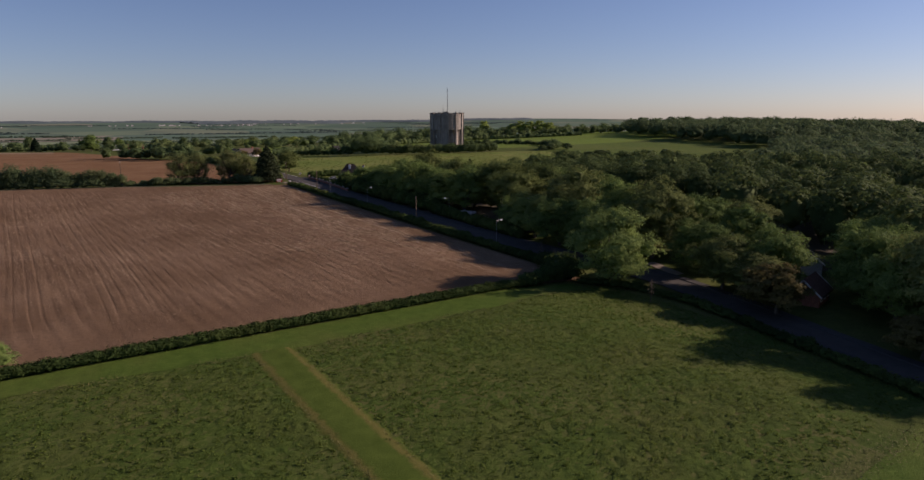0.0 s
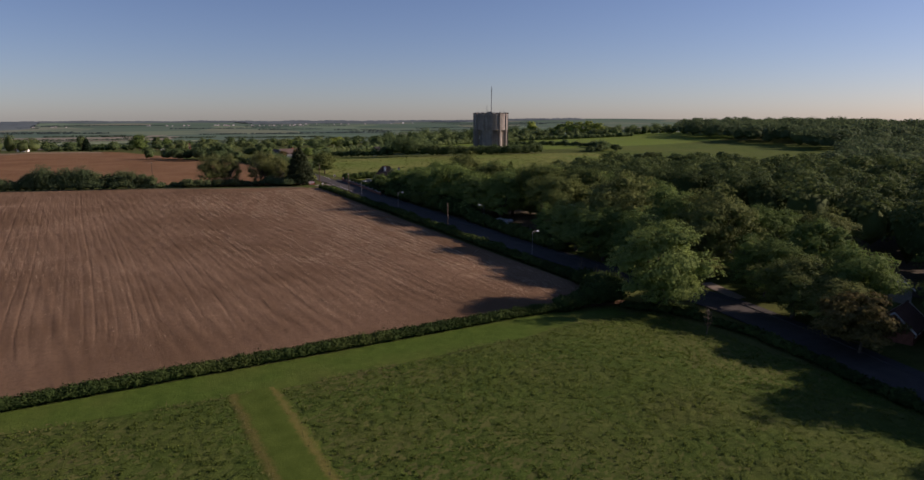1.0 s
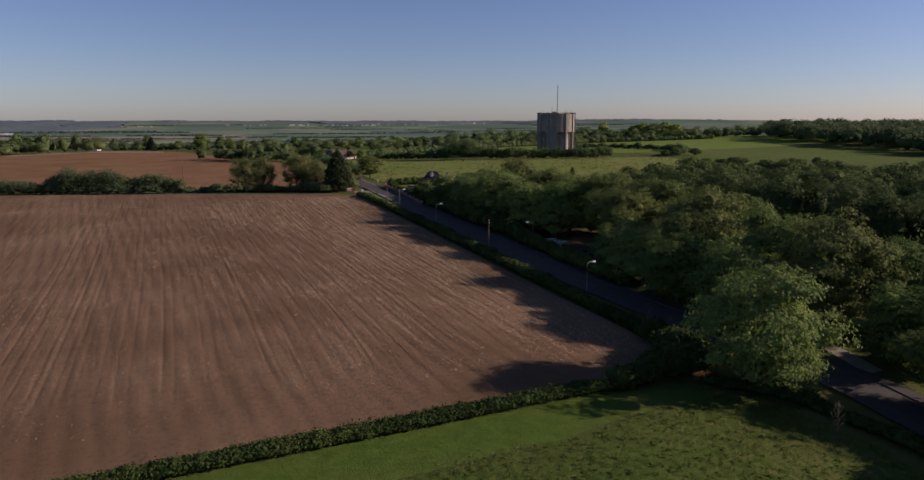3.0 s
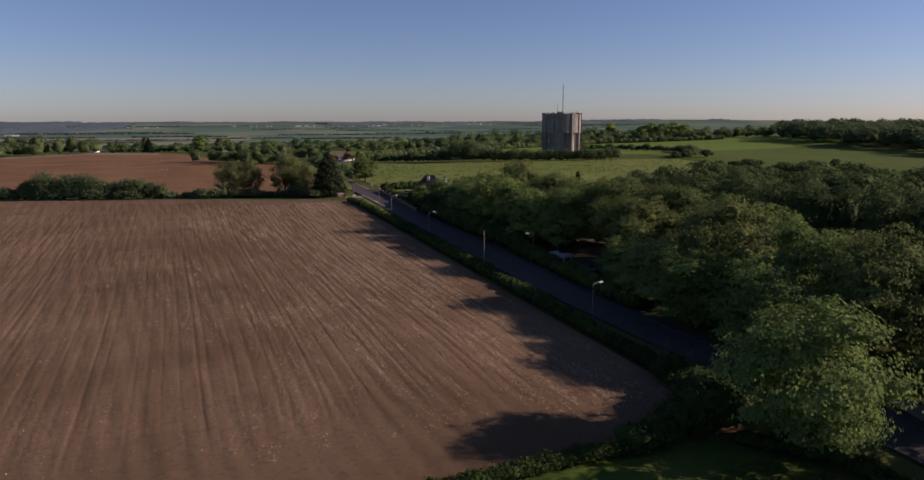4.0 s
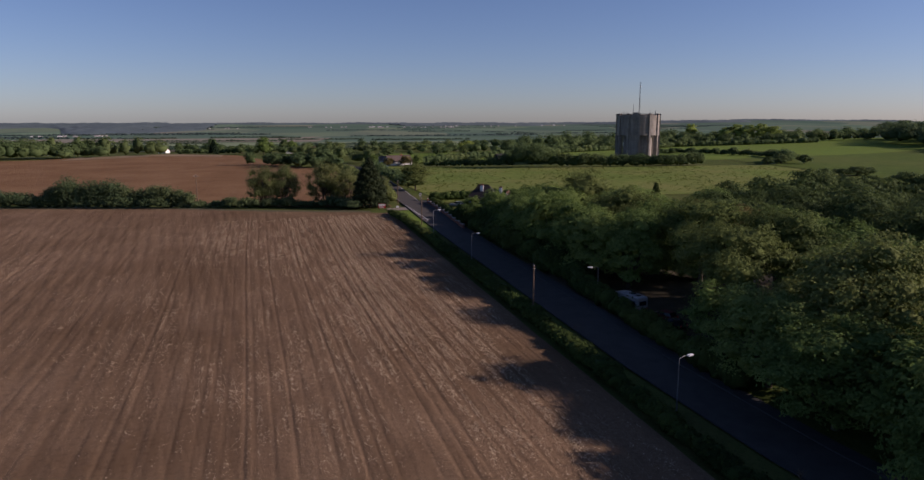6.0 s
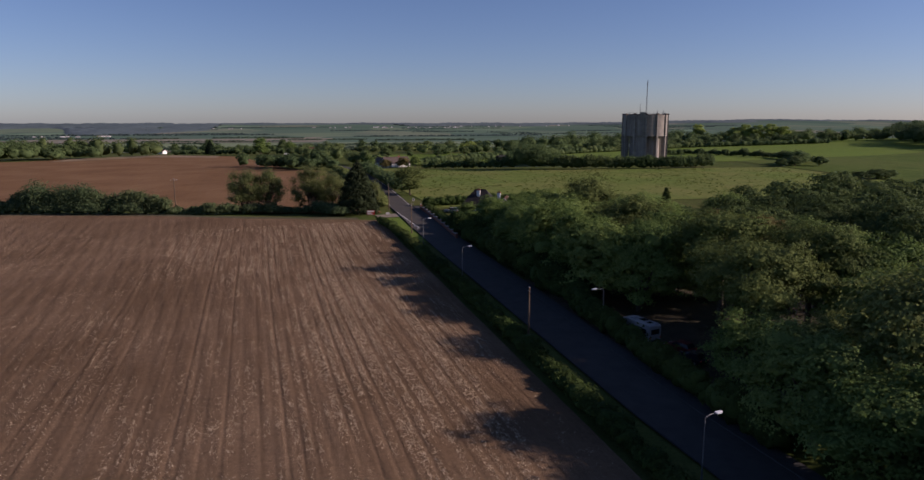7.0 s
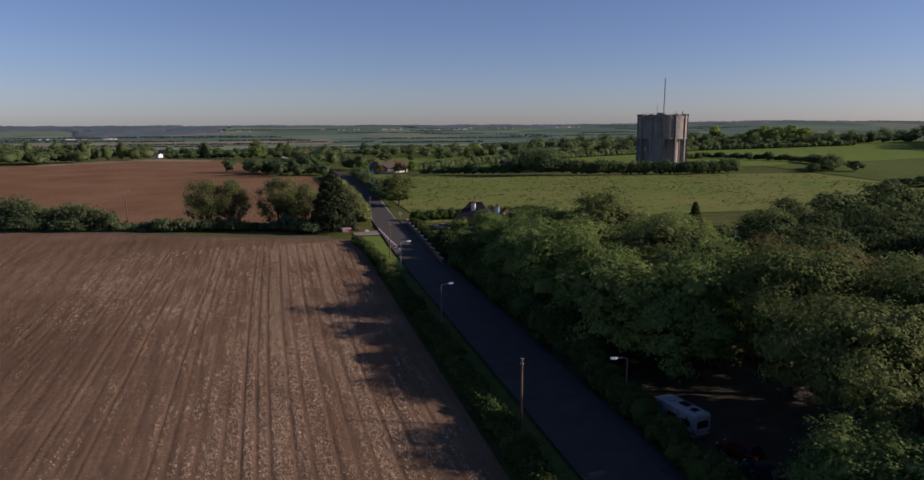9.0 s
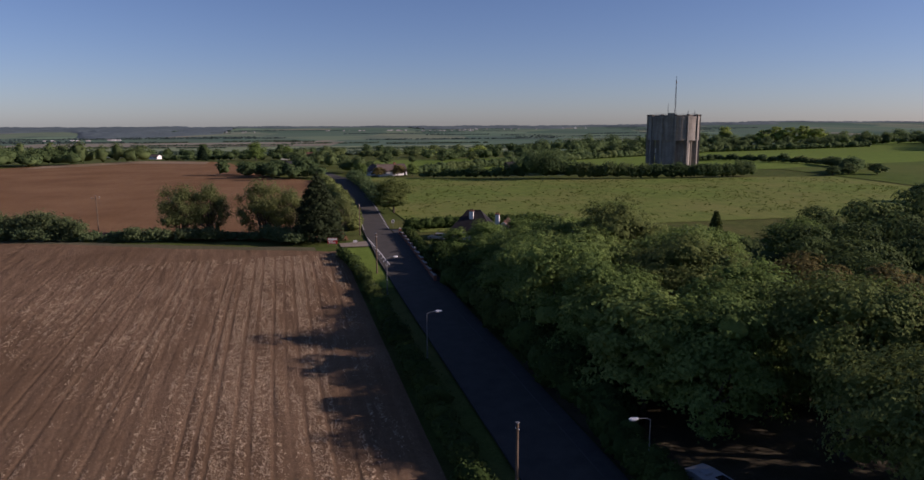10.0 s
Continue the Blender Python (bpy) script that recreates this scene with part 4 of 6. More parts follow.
# ---- the middle and far distance ----
def field_row(a, b, n, top, size, r, kind=FIELD_TREE, wander=8.0, group="hedgerow trees"):
    for i in range(n):
        u = (i + r.uniform(0.1, 0.9)) / n
        x, y = a[0] + (b[0] - a[0]) * u + r.normal() * wander * 0.4, a[1] + (b[1] - a[1]) * u + r.normal() * wander
        t = top * r.uniform(0.65, 1.2)
        plant(kind, x, y, t, size * r.uniform(0.8, 1.2) * t / 10, group=group)


def copse(line, per, wide, tall, rad, seed, label, material=LEAF_FAR, leaf=0.9, count=260):
    """A belt of trees and scrub along a line, grown together: one object."""
    r = np.random.default_rng(seed)
    spots = []
    for (x0, y0), (x1, y1) in zip(line[:-1], line[1:]):
        n = max(1, int(math.hypot(x1 - x0, y1 - y0) / per))
        for i in range(n):
            u = (i + r.random()) / n
            spots.append((x0 + (x1 - x0) * u + r.normal() * wide, y0 + (y1 - y0) * u + r.normal() * wide, r.uniform(0.55, 1.2)))
    return wood("copse", spots, tall, rad, count, leaf, material, label, seed)


fr = np.random.default_rng(8)
copse([(64, 512), (76, 492), (90, 477), (106, 466)], 2.2, 4.5, 8.0, 4.8, 101, "rounded scrub along the corner of the red field")
copse([(108, 505), (116, 498), (128, 492)], 5, 5, 7.5, 5.0, 102, "trees grown together behind the bungalow")
copse([(104, 540), (112, 580), (120, 640), (100, 720)], 8, 7, 9.0, 5.5, 103, "trees along the lane")
copse([(-56, 677), (-80, 670), (-113, 657), (-200, 615), (-320, 570)], 3.2, 7, 13.0, 7.0, 104, "mixed wood beyond the red field")
copse([(-22, 706), (-45, 700), (-90, 690), (-160, 680)], 5, 6, 15.5, 7.0, 105, "tall trees beyond the red field")
copse([(-8, 768), (20, 757), (50, 742), (84, 728)], 4.5, 3, 6.5, 4.6, 106, "hedgerow trees beyond the red field")
plant(OAK, 67, 722, 15.5, 0.85, label="large rounded tree beyond the red field", group="hedgerow trees")
plant(BEECH, 93, 742, 11.5, 0.65, label="rounded tree beyond the red field", group="hedgerow trees")
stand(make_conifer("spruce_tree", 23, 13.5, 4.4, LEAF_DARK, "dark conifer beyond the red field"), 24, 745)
copse([(118, 760), (180, 740), (250, 720)], 8, 8, 9.0, 6.0, 107, "hedgerow trees in the middle distance")
copse([(190, 640), (230, 625), (290, 600)], 6, 5, 9.0, 6.0, 108, "bushy trees behind the crop")
copse([(290, 610), (340, 660), (400, 700), (520, 745), (640, 690), (700, 640)], 6, 8, 11.0, 7.0, 109, "long belt of trees beyond the pasture", count=220)
copse([(300, 690), (420, 760), (540, 800)], 9, 12, 13.0, 8.0, 110, "long belt of trees beyond the pasture", count=220)
copse([(140, 860), (300, 880), (420, 900)], 9, 14, 10.0, 7.0, 111, "distant belt of trees", count=160, leaf=1.4)
copse([(-300, 1000), (-60, 930), (120, 900)], 10, 14, 10.0, 7.0, 112, "distant belt of trees", count=140, leaf=1.4)
field_row((150, 590), (240, 560), 5, 7.0, 1.0, fr, wander=10)
field_row((-40, 800), (100, 790), 6, 13.0, 0.9, fr, wander=8)
field_row((200, 690), (250, 680), 6, 9.0, 1.1, fr, kind=LIME, wander=10, group="distant bright trees")
plant(LIME, 516, 735, 20, 1.2, label="lone tall yellow-green tree on the skyline", group="distant bright trees")
for x, y, t in ((545, 712, 15), (554, 706, 18), (564, 700, 17), (575, 694, 18), (586, 688, 15)):
    plant(LIME, x, y, t, 1.5, group="distant bright trees")
copse([(336, 650), (364, 624), (461, 642), (537, 626), (640, 612)], 4.2, 4, 8.5, 5.5, 113, "uneven tree belt along the top of the pasture", count=240)
for x, y, t, s in ((319, 372, 5.0, 0.75), (331, 369, 5.2, 0.7), (310, 371, 4.2, 0.6), (301, 315, 3.4, 0.7), (307, 313, 4.4, 0.8), (313, 314, 3.8, 0.75), (352, 300, 4.5, 0.6), (273, 296, 6.0, 0.7)):
    plant(FIELD_TREE, x, y, t, s, label="rounded dark bush standing in the pasture", group="pasture bushes")

(hedge("distant_hedge", [(150, 470, 1), (300, 560, 1), (420, 620, 1), (560, 600, 1)], 4, 3.5, 25, 1.2, LEAF_FAR, "hedge across the green crop", 62, 0.4))


def far_belts(name, rows, size, material, label, seed, h):
    """Tree belts in the valley, all one object."""
    r = np.random.default_rng(seed)
    spots = []
    for x0, y0, x1, y1, gap in rows:
        n = int(math.hypot(x1 - x0, y1 - y0) / gap)
        for i in range(n):
            u = (i + r.random()) / n
            if r.random() < 0.85:
                spots.append((x0 + (x1 - x0) * u + r.normal() * gap * 0.4, y0 + (y1 - y0) * u + r.normal() * gap * 0.7, r.uniform(0.6, 1.25)))
    return wood(name, spots, h, h * 1.7, 22, size, material, label, seed, small=True)


fb = np.random.default_rng(77)
near_rows, far_rows = [], []
for k in range(26):
    y = 940 * (2100 / 940) ** ((k + fb.random()) / 26)
    x = fb.uniform(-0.5, 0.75) * y
    near_rows.append((x, y, x + fb.uniform(80, 330), y + fb.uniform(-60, 60), 3.2))
for k in range(24):
    y = 2000 * (3900 / 2000) ** ((k + fb.random()) / 24)
    x = fb.uniform(-0.55, 0.75) * y
    far_rows.append((x, y, x + fb.uniform(150, 700), y + fb.uniform(-70, 70), 5.5))
far_belts("valley_trees", near_rows, 2.0, LEAF_VALLEY_HAZED, "belts of trees and hedges across the valley, haze painted into the leaves", 63, 3.6)
far_belts("far_woods", far_rows, 3.5, LEAF_HAZY, "hedges and tree belts on the far side of the valley, haze painted into the leaves", 64, 2.8)

# ---- buildings and things ----


def box(bm, x0, x1, y0, y1, z0, z1):
    """A box added to a bmesh."""
    v = [bm.verts.new((x, y, z)) for z in (z0, z1) for x, y in ((x0, y0), (x1, y0), (x1, y1), (x0, y1))]
    for q in ((3, 2, 1, 0), (4, 5, 6, 7), (0, 1, 5, 4), (1, 2, 6, 5), (2, 3, 7, 6), (3, 0, 4, 7)):
        bm.faces.new([v[i] for i in q])
    return v


def prism(bm, outline, z0, z1, cap=True):
    """An upright prism over an outline, counterclockwise."""
    lo, hi = [bm.verts.new((x, y, z0)) for x, y in outline], [bm.verts.new((x, y, z1)) for x, y in outline]
    n = len(outline)
    for i in range(n):
        bm.faces.new((lo[i], lo[(i + 1) % n], hi[(i + 1) % n], hi[i]))
    if cap:
        bm.faces.new(hi)
        bm.faces.new(lo[::-1])


def rod(bm, a, b, ra, rb, sides=8):
    """A tapered round rod from a to b."""
    v, f = tube([a, b], [ra, rb], sides)
    vs = [bm.verts.new(p) for p in v]
    for q in f:
        bm.faces.new([vs[i] for i in q])
    bm.faces.new(vs[:sides][::-1])
    bm.faces.new(vs[sides:])


def part(name, bm, material, parent, label="", bevel=0.0):
    """Links a bmesh as one mesh under a thing or a part."""
    if bevel:
        bmesh.ops.bevel(bm, geom=bm.edges[:], offset=bevel, segments=1, affect="EDGES")
    bmesh.ops.recalc_face_normals(bm, faces=bm.faces[:])
    me = bpy.data.meshes.new(name)
    bm.to_mesh(me)
    bm.free()
    me.materials.append(material)
    ob = new(name, me)
    ob.parent = parent
    return tagged(ob, label)


def boxed(name, material, parent, *sizes, label="", bevel=0.0):
    bm = bmesh.new()
    box(bm, *sizes)
    return part(name, bm, material, parent, label, bevel)


def concrete_material():
    """Weathered board-marked concrete with dark streaks running down."""
    s = Shade("weathered_concrete", 0.9)
    broad, grain = s.noise(0.25, 5.0, 0.65), s.noise(3.0, 4.0, 0.7)
    streak = s.noise(1.0, 4.0, 0.6, s.scaled(1.3, 1.3, 0.06))
    lift = s.noise(1.0, 2.0, 0.5, s.scaled(0.05, 0.05, 1.1))
    c = s.mix(s.ramp(broad, [(0.35, 0.0), (0.65, 1.0)]), (0.204, 0.190, 0.166), (0.316, 0.298, 0.260))
    c = s.mix(s.math("MULTIPLY", s.ramp(streak, [(0.45, 0.0), (0.68, 1.0)]), 0.65), c, (0.136, 0.116, 0.092))
    c = s.mix(s.math("MULTIPLY", s.ramp(lift, [(0.5, 0.0), (0.6, 1.0)]), 0.2), c, (0.160, 0.144, 0.120))
    c = s.mix(s.math("MULTIPLY", s.ramp(grain, [(0.35, 1.0), (0.55, 0.0)]), 0.25), c, (0.128, 0.112, 0.096))
    s.colour(c)
    s.bump(s.math("ADD", grain, streak), 0.5, 0.04)
    return s.mat


CONCRETE = concrete_material()
CONCRETE_DARK = plain("stained_concrete", (0.096, 0.076, 0.060), (0.176, 0.144, 0.116), 0.6, 0.95, bump=0.02)
STEEL = plain("galvanised_steel", (0.17, 0.175, 0.18), (0.27, 0.275, 0.28), 3.0, 0.5, 0.6)
DARK_STEEL = plain("dark_steel", (0.080, 0.080, 0.084), (0.136, 0.136, 0.140), 3.0, 0.6, 0.4)
POLE_WOOD = plain("creosoted_pole", (0.080, 0.058, 0.040), (0.160, 0.116, 0.080), 1.5, 0.9, bump=0.01)
WHITE_PAINT = plain("white_paint", (0.66, 0.65, 0.62), (0.80, 0.79, 0.76), 1.2, 0.6)
WHITE_BODY = plain("white_vehicle_body", (0.30, 0.292, 0.28), (0.36, 0.35, 0.335), 1.5, 0.5)
RED_PAINT = plain("red_paint", (0.336, 0.024, 0.020), (0.416, 0.040, 0.032), 2.0, 0.4)
DARK_TILE = plain("dark_roof_tile", (0.016, 0.014, 0.015), (0.029, 0.026, 0.027), 1.2, 0.85, bump=0.03)
RED_TILE = plain("red_roof_tile", (0.068, 0.034, 0.024), (0.112, 0.058, 0.042), 1.0, 0.9, bump=0.03)
BROWN_TILE = plain("brown_roof_tile", (0.068, 0.051, 0.044), (0.120, 0.092, 0.076), 0.8, 0.9, bump=0.03)
BRICK_RED = plain("red_brick", (0.176, 0.068, 0.044), (0.272, 0.120, 0.080), 2.2, 0.9, bump=0.01)
RENDER_CREAM = plain("cream_render", (0.52, 0.47, 0.40), (0.66, 0.61, 0.53), 0.8, 0.9)
RUBBER = plain("black_rubber", (0.014, 0.014, 0.014), (0.028, 0.028, 0.028), 4.0, 0.8)
DARK_GLASS = plain("dark_glass", (0.012, 0.014, 0.016), (0.022, 0.024, 0.027), 0.5, 0.08)
GREY_ROOF = plain("grey_roof_panel", (0.272, 0.280, 0.288), (0.368, 0.376, 0.384), 1.0, 0.5)
LENS = plain("lamp_lens", (0.60, 0.62, 0.64), (0.74, 0.76, 0.78), 4.0, 0.25)
GREY_BOARD = plain("weathered_white_boards", (0.240, 0.240, 0.232), (0.336, 0.336, 0.320), 2.5, 0.8)
DARK_RED = plain("dark_red_paint", (0.080, 0.010, 0.008), (0.112, 0.014, 0.012), 2.0, 0.5)
CAP_STONE = plain("weathered_cap_stone", (0.240, 0.232, 0.212), (0.344, 0.328, 0.300), 2.0, 0.9)
DARK_PAINT = plain("dark_car_paint", (0.016, 0.018, 0.024), (0.024, 0.026, 0.036), 2.0, 0.25)


def water_tower(x, y, turn):
    """A broad ribbed concrete tower: tank above, recessed walls below, ten tall piers, a stair shaft, masts."""
    top = tagged(new("water_tower"), "broad weathered concrete water tower with tall ribs and masts", "water tower")
    R, H, BELT = 11.0, 24.6, 14.6
    n = 12
    dirs = [(math.cos(2 * math.pi * k / n), math.sin(2 * math.pi * k / n)) for k in range(n)]

    def ring(radius, bulge, steps=6):
        out = []
        for k in range(n):
            for j in range(steps):
                t = 2 * math.pi * (k + j / steps) / n
                u = j / steps
                out.append((math.cos(t) * (radius + bulge * math.sin(math.pi * u)), math.sin(t) * (radius + bulge * math.sin(math.pi * u))))
        return out

    bm = bmesh.new()
    prism(bm, ring(R, 0.25), BELT, H)
    part("tank", bm, CONCRETE, top)
    for z0, z1, out in ((BELT - 0.35, BELT + 0.35, 0.18), (H - 0.7, H + 0.25, 0.2), (BELT + 5.0, BELT + 5.25, 0.08)):
        bm = bmesh.new()
        prism(bm, ring(R + out, 0.25), z0, z1)
        part("band", bm, CONCRETE, top)
    bm = bmesh.new()
    prism(bm, ring(R - 3.3, -0.1), -1.5, BELT - 0.2)
    part("base_wall", bm, CONCRETE, top)
    bm = bmesh.new()
    prism(bm, [(c * (R - 0.9), s * (R - 0.9)) for c, s in dirs], H + 0.25, H + 0.7)
    part("roof", bm, CONCRETE_DARK, top, "dark stained flat roof")
    for k, (c, s) in enumerate(dirs):
        bm = bmesh.new()
        box(bm, R - 1.5, R + 0.75, -0.45, 0.45, -1.5, H + 0.45)
        bmesh.ops.rotate(bm, verts=bm.verts[:], cent=(0, 0, 0), matrix=Matrix.Rotation(2 * math.pi * k / n, 3, "Z"))
        pier = part("pier", bm, CONCRETE, top)
        bm = bmesh.new()
        box(bm, R - 0.5, R + 0.9, -0.52, 0.52, H + 0.45, H + 1.05)
        bmesh.ops.rotate(bm, verts=bm.verts[:], cent=(0, 0, 0), matrix=Matrix.Rotation(2 * math.pi * k / n, 3, "Z"))
        part("pier_cap", bm, CONCRETE_DARK, pier, "stained cap on the rib")
        for z in (BELT - 6.2,) if k in (1, 5, 9) else (BELT - 9.5, BELT - 5.0) if k in (3, 7) else ():
            bm = bmesh.new()
            box(bm, R - 3.7, R - 3.15, -0.4, 0.4, z, z + 1.9)
            bmesh.ops.rotate(bm, verts=bm.verts[:], cent=(0, 0, 0), matrix=Matrix.Rotation(2 * math.pi * (k + 0.4) / n, 3, "Z"))
            part("window", bm, WHITE_PAINT if k in (1, 9) else DARK_GLASS, top, "narrow window")
    half = math.pi / n
    bm = bmesh.new()                                    # the stairs fill one bay flush with the tank
    box(bm, R - 5.0, R * math.cos(half) + 0.12, -R * math.sin(half) + 0.45, R * math.sin(half) - 0.45, -1.5, BELT - 0.36)
    bmesh.ops.rotate(bm, verts=bm.verts[:], cent=(0, 0, 0), matrix=Matrix.Rotation(-half, 3, "Z"))
    part("stair_shaft", bm, CONCRETE, top, "flush concrete bay with the stairs")
    bm = bmesh.new()
    box(bm, R - 2.6, R + 0.3, -3.3, -0.5, H + 0.26, H + 1.7)
    hut = part("stair_head", bm, CONCRETE, top, "square concrete stair head on the rim")
    boxed("stair_door", DARK_STEEL, hut, R - 1.6, R - 0.8, -0.49, -0.42, H + 0.72, H + 1.6)
    masts = ((2.0, 0.3, 18.0), (5.5, -3.0, 6.0), (R - 2.2, 5.4, 2.6), (5.0, 8.6, 2.8), (4.2, -R + 3.0, 2.0), (7.6, -6.4, 1.6))
    for mx, my, mh in masts:
        bm = bmesh.new()
        if mh > 10:
            for k in range(3):
                t = k * 2.0944
                rod(bm, (mx + 0.35 * math.cos(t), my + 0.35 * math.sin(t), H), (mx + 0.16 * math.cos(t), my + 0.16 * math.sin(t), H + mh), 0.05, 0.035, 5)
            for j in range(18):
                z = H + 0.6 + j * (mh - 1) / 18
                for k in range(3):
                    t, u = k * 2.0944, (k + 1) * 2.0944
                    rod(bm, (mx + 0.32 * math.cos(t), my + 0.32 * math.sin(t), z), (mx + 0.32 * math.cos(u), my + 0.32 * math.sin(u), z + 0.9), 0.03, 0.03, 4)
        else:
            rod(bm, (mx, my, H), (mx, my, H + mh), 0.1, 0.06, 6)
        mast = part("mast", bm, DARK_STEEL, top, "thin steel aerial mast")
        for k in range(4 if mh > 10 else 2):
            bm = bmesh.new()
            z = H + mh * (0.35 + 0.17 * k)
            rod(bm, (mx - 0.8, my + 0.2 * k, z), (mx + 0.8, my - 0.2 * k, z), 0.05, 0.05, 5)
            for s in (-0.8, 0.8):
                rod(bm, (mx + s, my, z - 0.7), (mx + s, my, z + 0.9), 0.07, 0.07, 5)
            part("aerial", bm, STEEL, mast)
    for k in range(n):                                  # rail round the rim
        bm = bmesh.new()
        a, b = dirs[k], dirs[(k + 1) % n]
        for z in (1.2, 1.7):
            rod(bm, (a[0] * (R - 0.2), a[1] * (R - 0.2), H + z - 0.4), (b[0] * (R - 0.2), b[1] * (R - 0.2), H + z - 0.4), 0.04, 0.04, 4)
        part("rail", bm, DARK_STEEL, top)
    top.matrix_basis = pose(x, y, gz(x, y), 0, 0, turn)
    return top


water_tower(259, 413, 242)


def gable_roof(bm, x0, x1, y0, y1, z, rise, over=0.4, thick=0.18, hip=0.0):
    """A pitched roof with its ridge along x."""
    ym = (y0 + y1) / 2
    k = over * rise / ((y1 - y0) / 2)
    for lift in (0,):
        a = [(x0 - over, y0 - over, z - k), (x1 + over, y0 - over, z - k), (x1 + over - hip, ym, z + rise), (x0 - over + hip, ym, z + rise), (x0 - over, y1 + over, z - k), (x1 + over, y1 + over, z - k)]
        lo = [bm.verts.new(p) for p in a]
        hi = [bm.verts.new((p[0], p[1], p[2] + thick)) for p in a]
        for q in ((0, 1, 2, 3), (3, 2, 5, 4)):
            bm.faces.new([hi[i] for i in q])
            bm.faces.new([lo[i] for i in q[::-1]])
        for i, j in ((0, 1), (1, 2), (2, 5), (5, 4), (4, 3), (3, 0)):
            bm.faces.new((lo[i], lo[j], hi[j], hi[i]))
        if hip:
            bm.faces.new((hi[0], hi[3], hi[4]))
            bm.faces.new((hi[1], hi[5], hi[2]))


def house(name, x, y, turn, length, depth, wall_h, rise, wall_mat, roof_mat, label, hip=0.0, chimneys=(), windows=3, barge=None, category="house", door=True):
    """A small house: walls with gables, roof, windows with frames, door, chimneys."""
    top = tagged(new(name), label, category)
    L, D = length / 2, depth / 2
    bm = bmesh.new()
    box(bm, -L, L, -D, D, -0.8, wall_h)
    if not hip:
        for s in (-1, 1):
            v = [bm.verts.new(p) for p in ((s * L, -D, wall_h), (s * L, D, wall_h), (s * L, 0, wall_h + rise), (s * (L - 0.3), -D, wall_h), (s * (L - 0.3), D, wall_h), (s * (L - 0.3), 0, wall_h + rise))]
            for q in ((0, 1, 2), (3, 5, 4), (0, 2, 5, 3), (1, 4, 5, 2)):
                bm.faces.new([v[i] for i in q])
    part("wall", bm, wall_mat, top)
    bm = bmesh.new()
    gable_roof(bm, -L, L, -D, D, wall_h, rise, hip=hip)
    roof = part("roof", bm, roof_mat, top)
    bm = bmesh.new()
    rod(bm, (-L - 0.35 + hip, 0, wall_h + rise + 0.2), (L + 0.35 - hip, 0, wall_h + rise + 0.2), 0.14, 0.14, 6)
    part("ridge", bm, roof_mat, roof)
    for side in (-1, 1):
        for i in range(windows):
            wx = -L + (i + 0.6) * length / (windows + 0.2)
            bm = bmesh.new()
            box(bm, wx - 0.6, wx + 0.6, side * D - 0.04, side * D + 0.04, 0.95, 2.1)
            win = part("window", bm, WHITE_PAINT, top)
            boxed("pane", DARK_GLASS, win, wx - 0.52, wx - 0.03, side * D - 0.05, side * D + 0.05, 1.03, 2.02)
            boxed("pane", DARK_GLASS, win, wx + 0.03, wx + 0.52, side * D - 0.05, side * D + 0.05, 1.03, 2.02)
            boxed("sill", WHITE_PAINT, win, wx - 0.68, wx + 0.68, side * D - 0.1, side * D + 0.1, 0.87, 0.95)
    if door:
        boxed("door", DARK_PAINT, top, L * 0.85 - 0.45, L * 0.85 + 0.45, -D - 0.05, -D + 0.05, 0.05, 2.05)
    for s in (-1, 1):
        boxed("gutter", DARK_PAINT, roof, -L - 0.4, L + 0.4, s * (D + 0.4) - 0.06, s * (D + 0.4) + 0.06, wall_h - 0.42, wall_h - 0.3)
        if barge and not hip:
            for e in (-1, 1):
                bm = bmesh.new()
                k = 0.4 * rise / D
                v = [bm.verts.new((s * (L + 0.44) + dx, e * yy, zz)) for dx in (0, 0.06) for yy, zz in ((D + 0.42, wall_h - k - 0.12), (D + 0.42, wall_h - k + 0.22), (0, wall_h + rise + 0.22), (0, wall_h + rise - 0.12))]
                for q in ((0, 1, 2, 3), (7, 6, 5, 4), (0, 4, 5, 1), (1, 5, 6, 2), (2, 6, 7, 3), (3, 7, 4, 0)):
                    bm.faces.new([v[i] for i in q])
                part("bargeboard", bm, barge, roof, "white painted bargeboard")
    for cx, cy, ch, cm in chimneys:
        bm = bmesh.new()
        box(bm, cx - 0.45, cx + 0.45, cy - 0.35, cy + 0.35, wall_h, wall_h + rise + ch)
        stack = part("chimney", bm, cm, top)
        boxed("chimney_cap", BRICK_RED, stack, cx - 0.55, cx + 0.55, cy - 0.45, cy + 0.45, wall_h + rise + ch, wall_h + rise + ch + 0.18)
        for o in (-0.2, 0.2):
            bm = bmesh.new()
            rod(bm, (cx + o, cy, wall_h + rise + ch + 0.15), (cx + o, cy, wall_h + rise + ch + 0.6), 0.13, 0.11, 8)
            part("chimney_pot", bm, RED_TILE, stack)
    top.matrix_basis = pose(x, y, gz(x, y), 0, 0, turn)
    return top


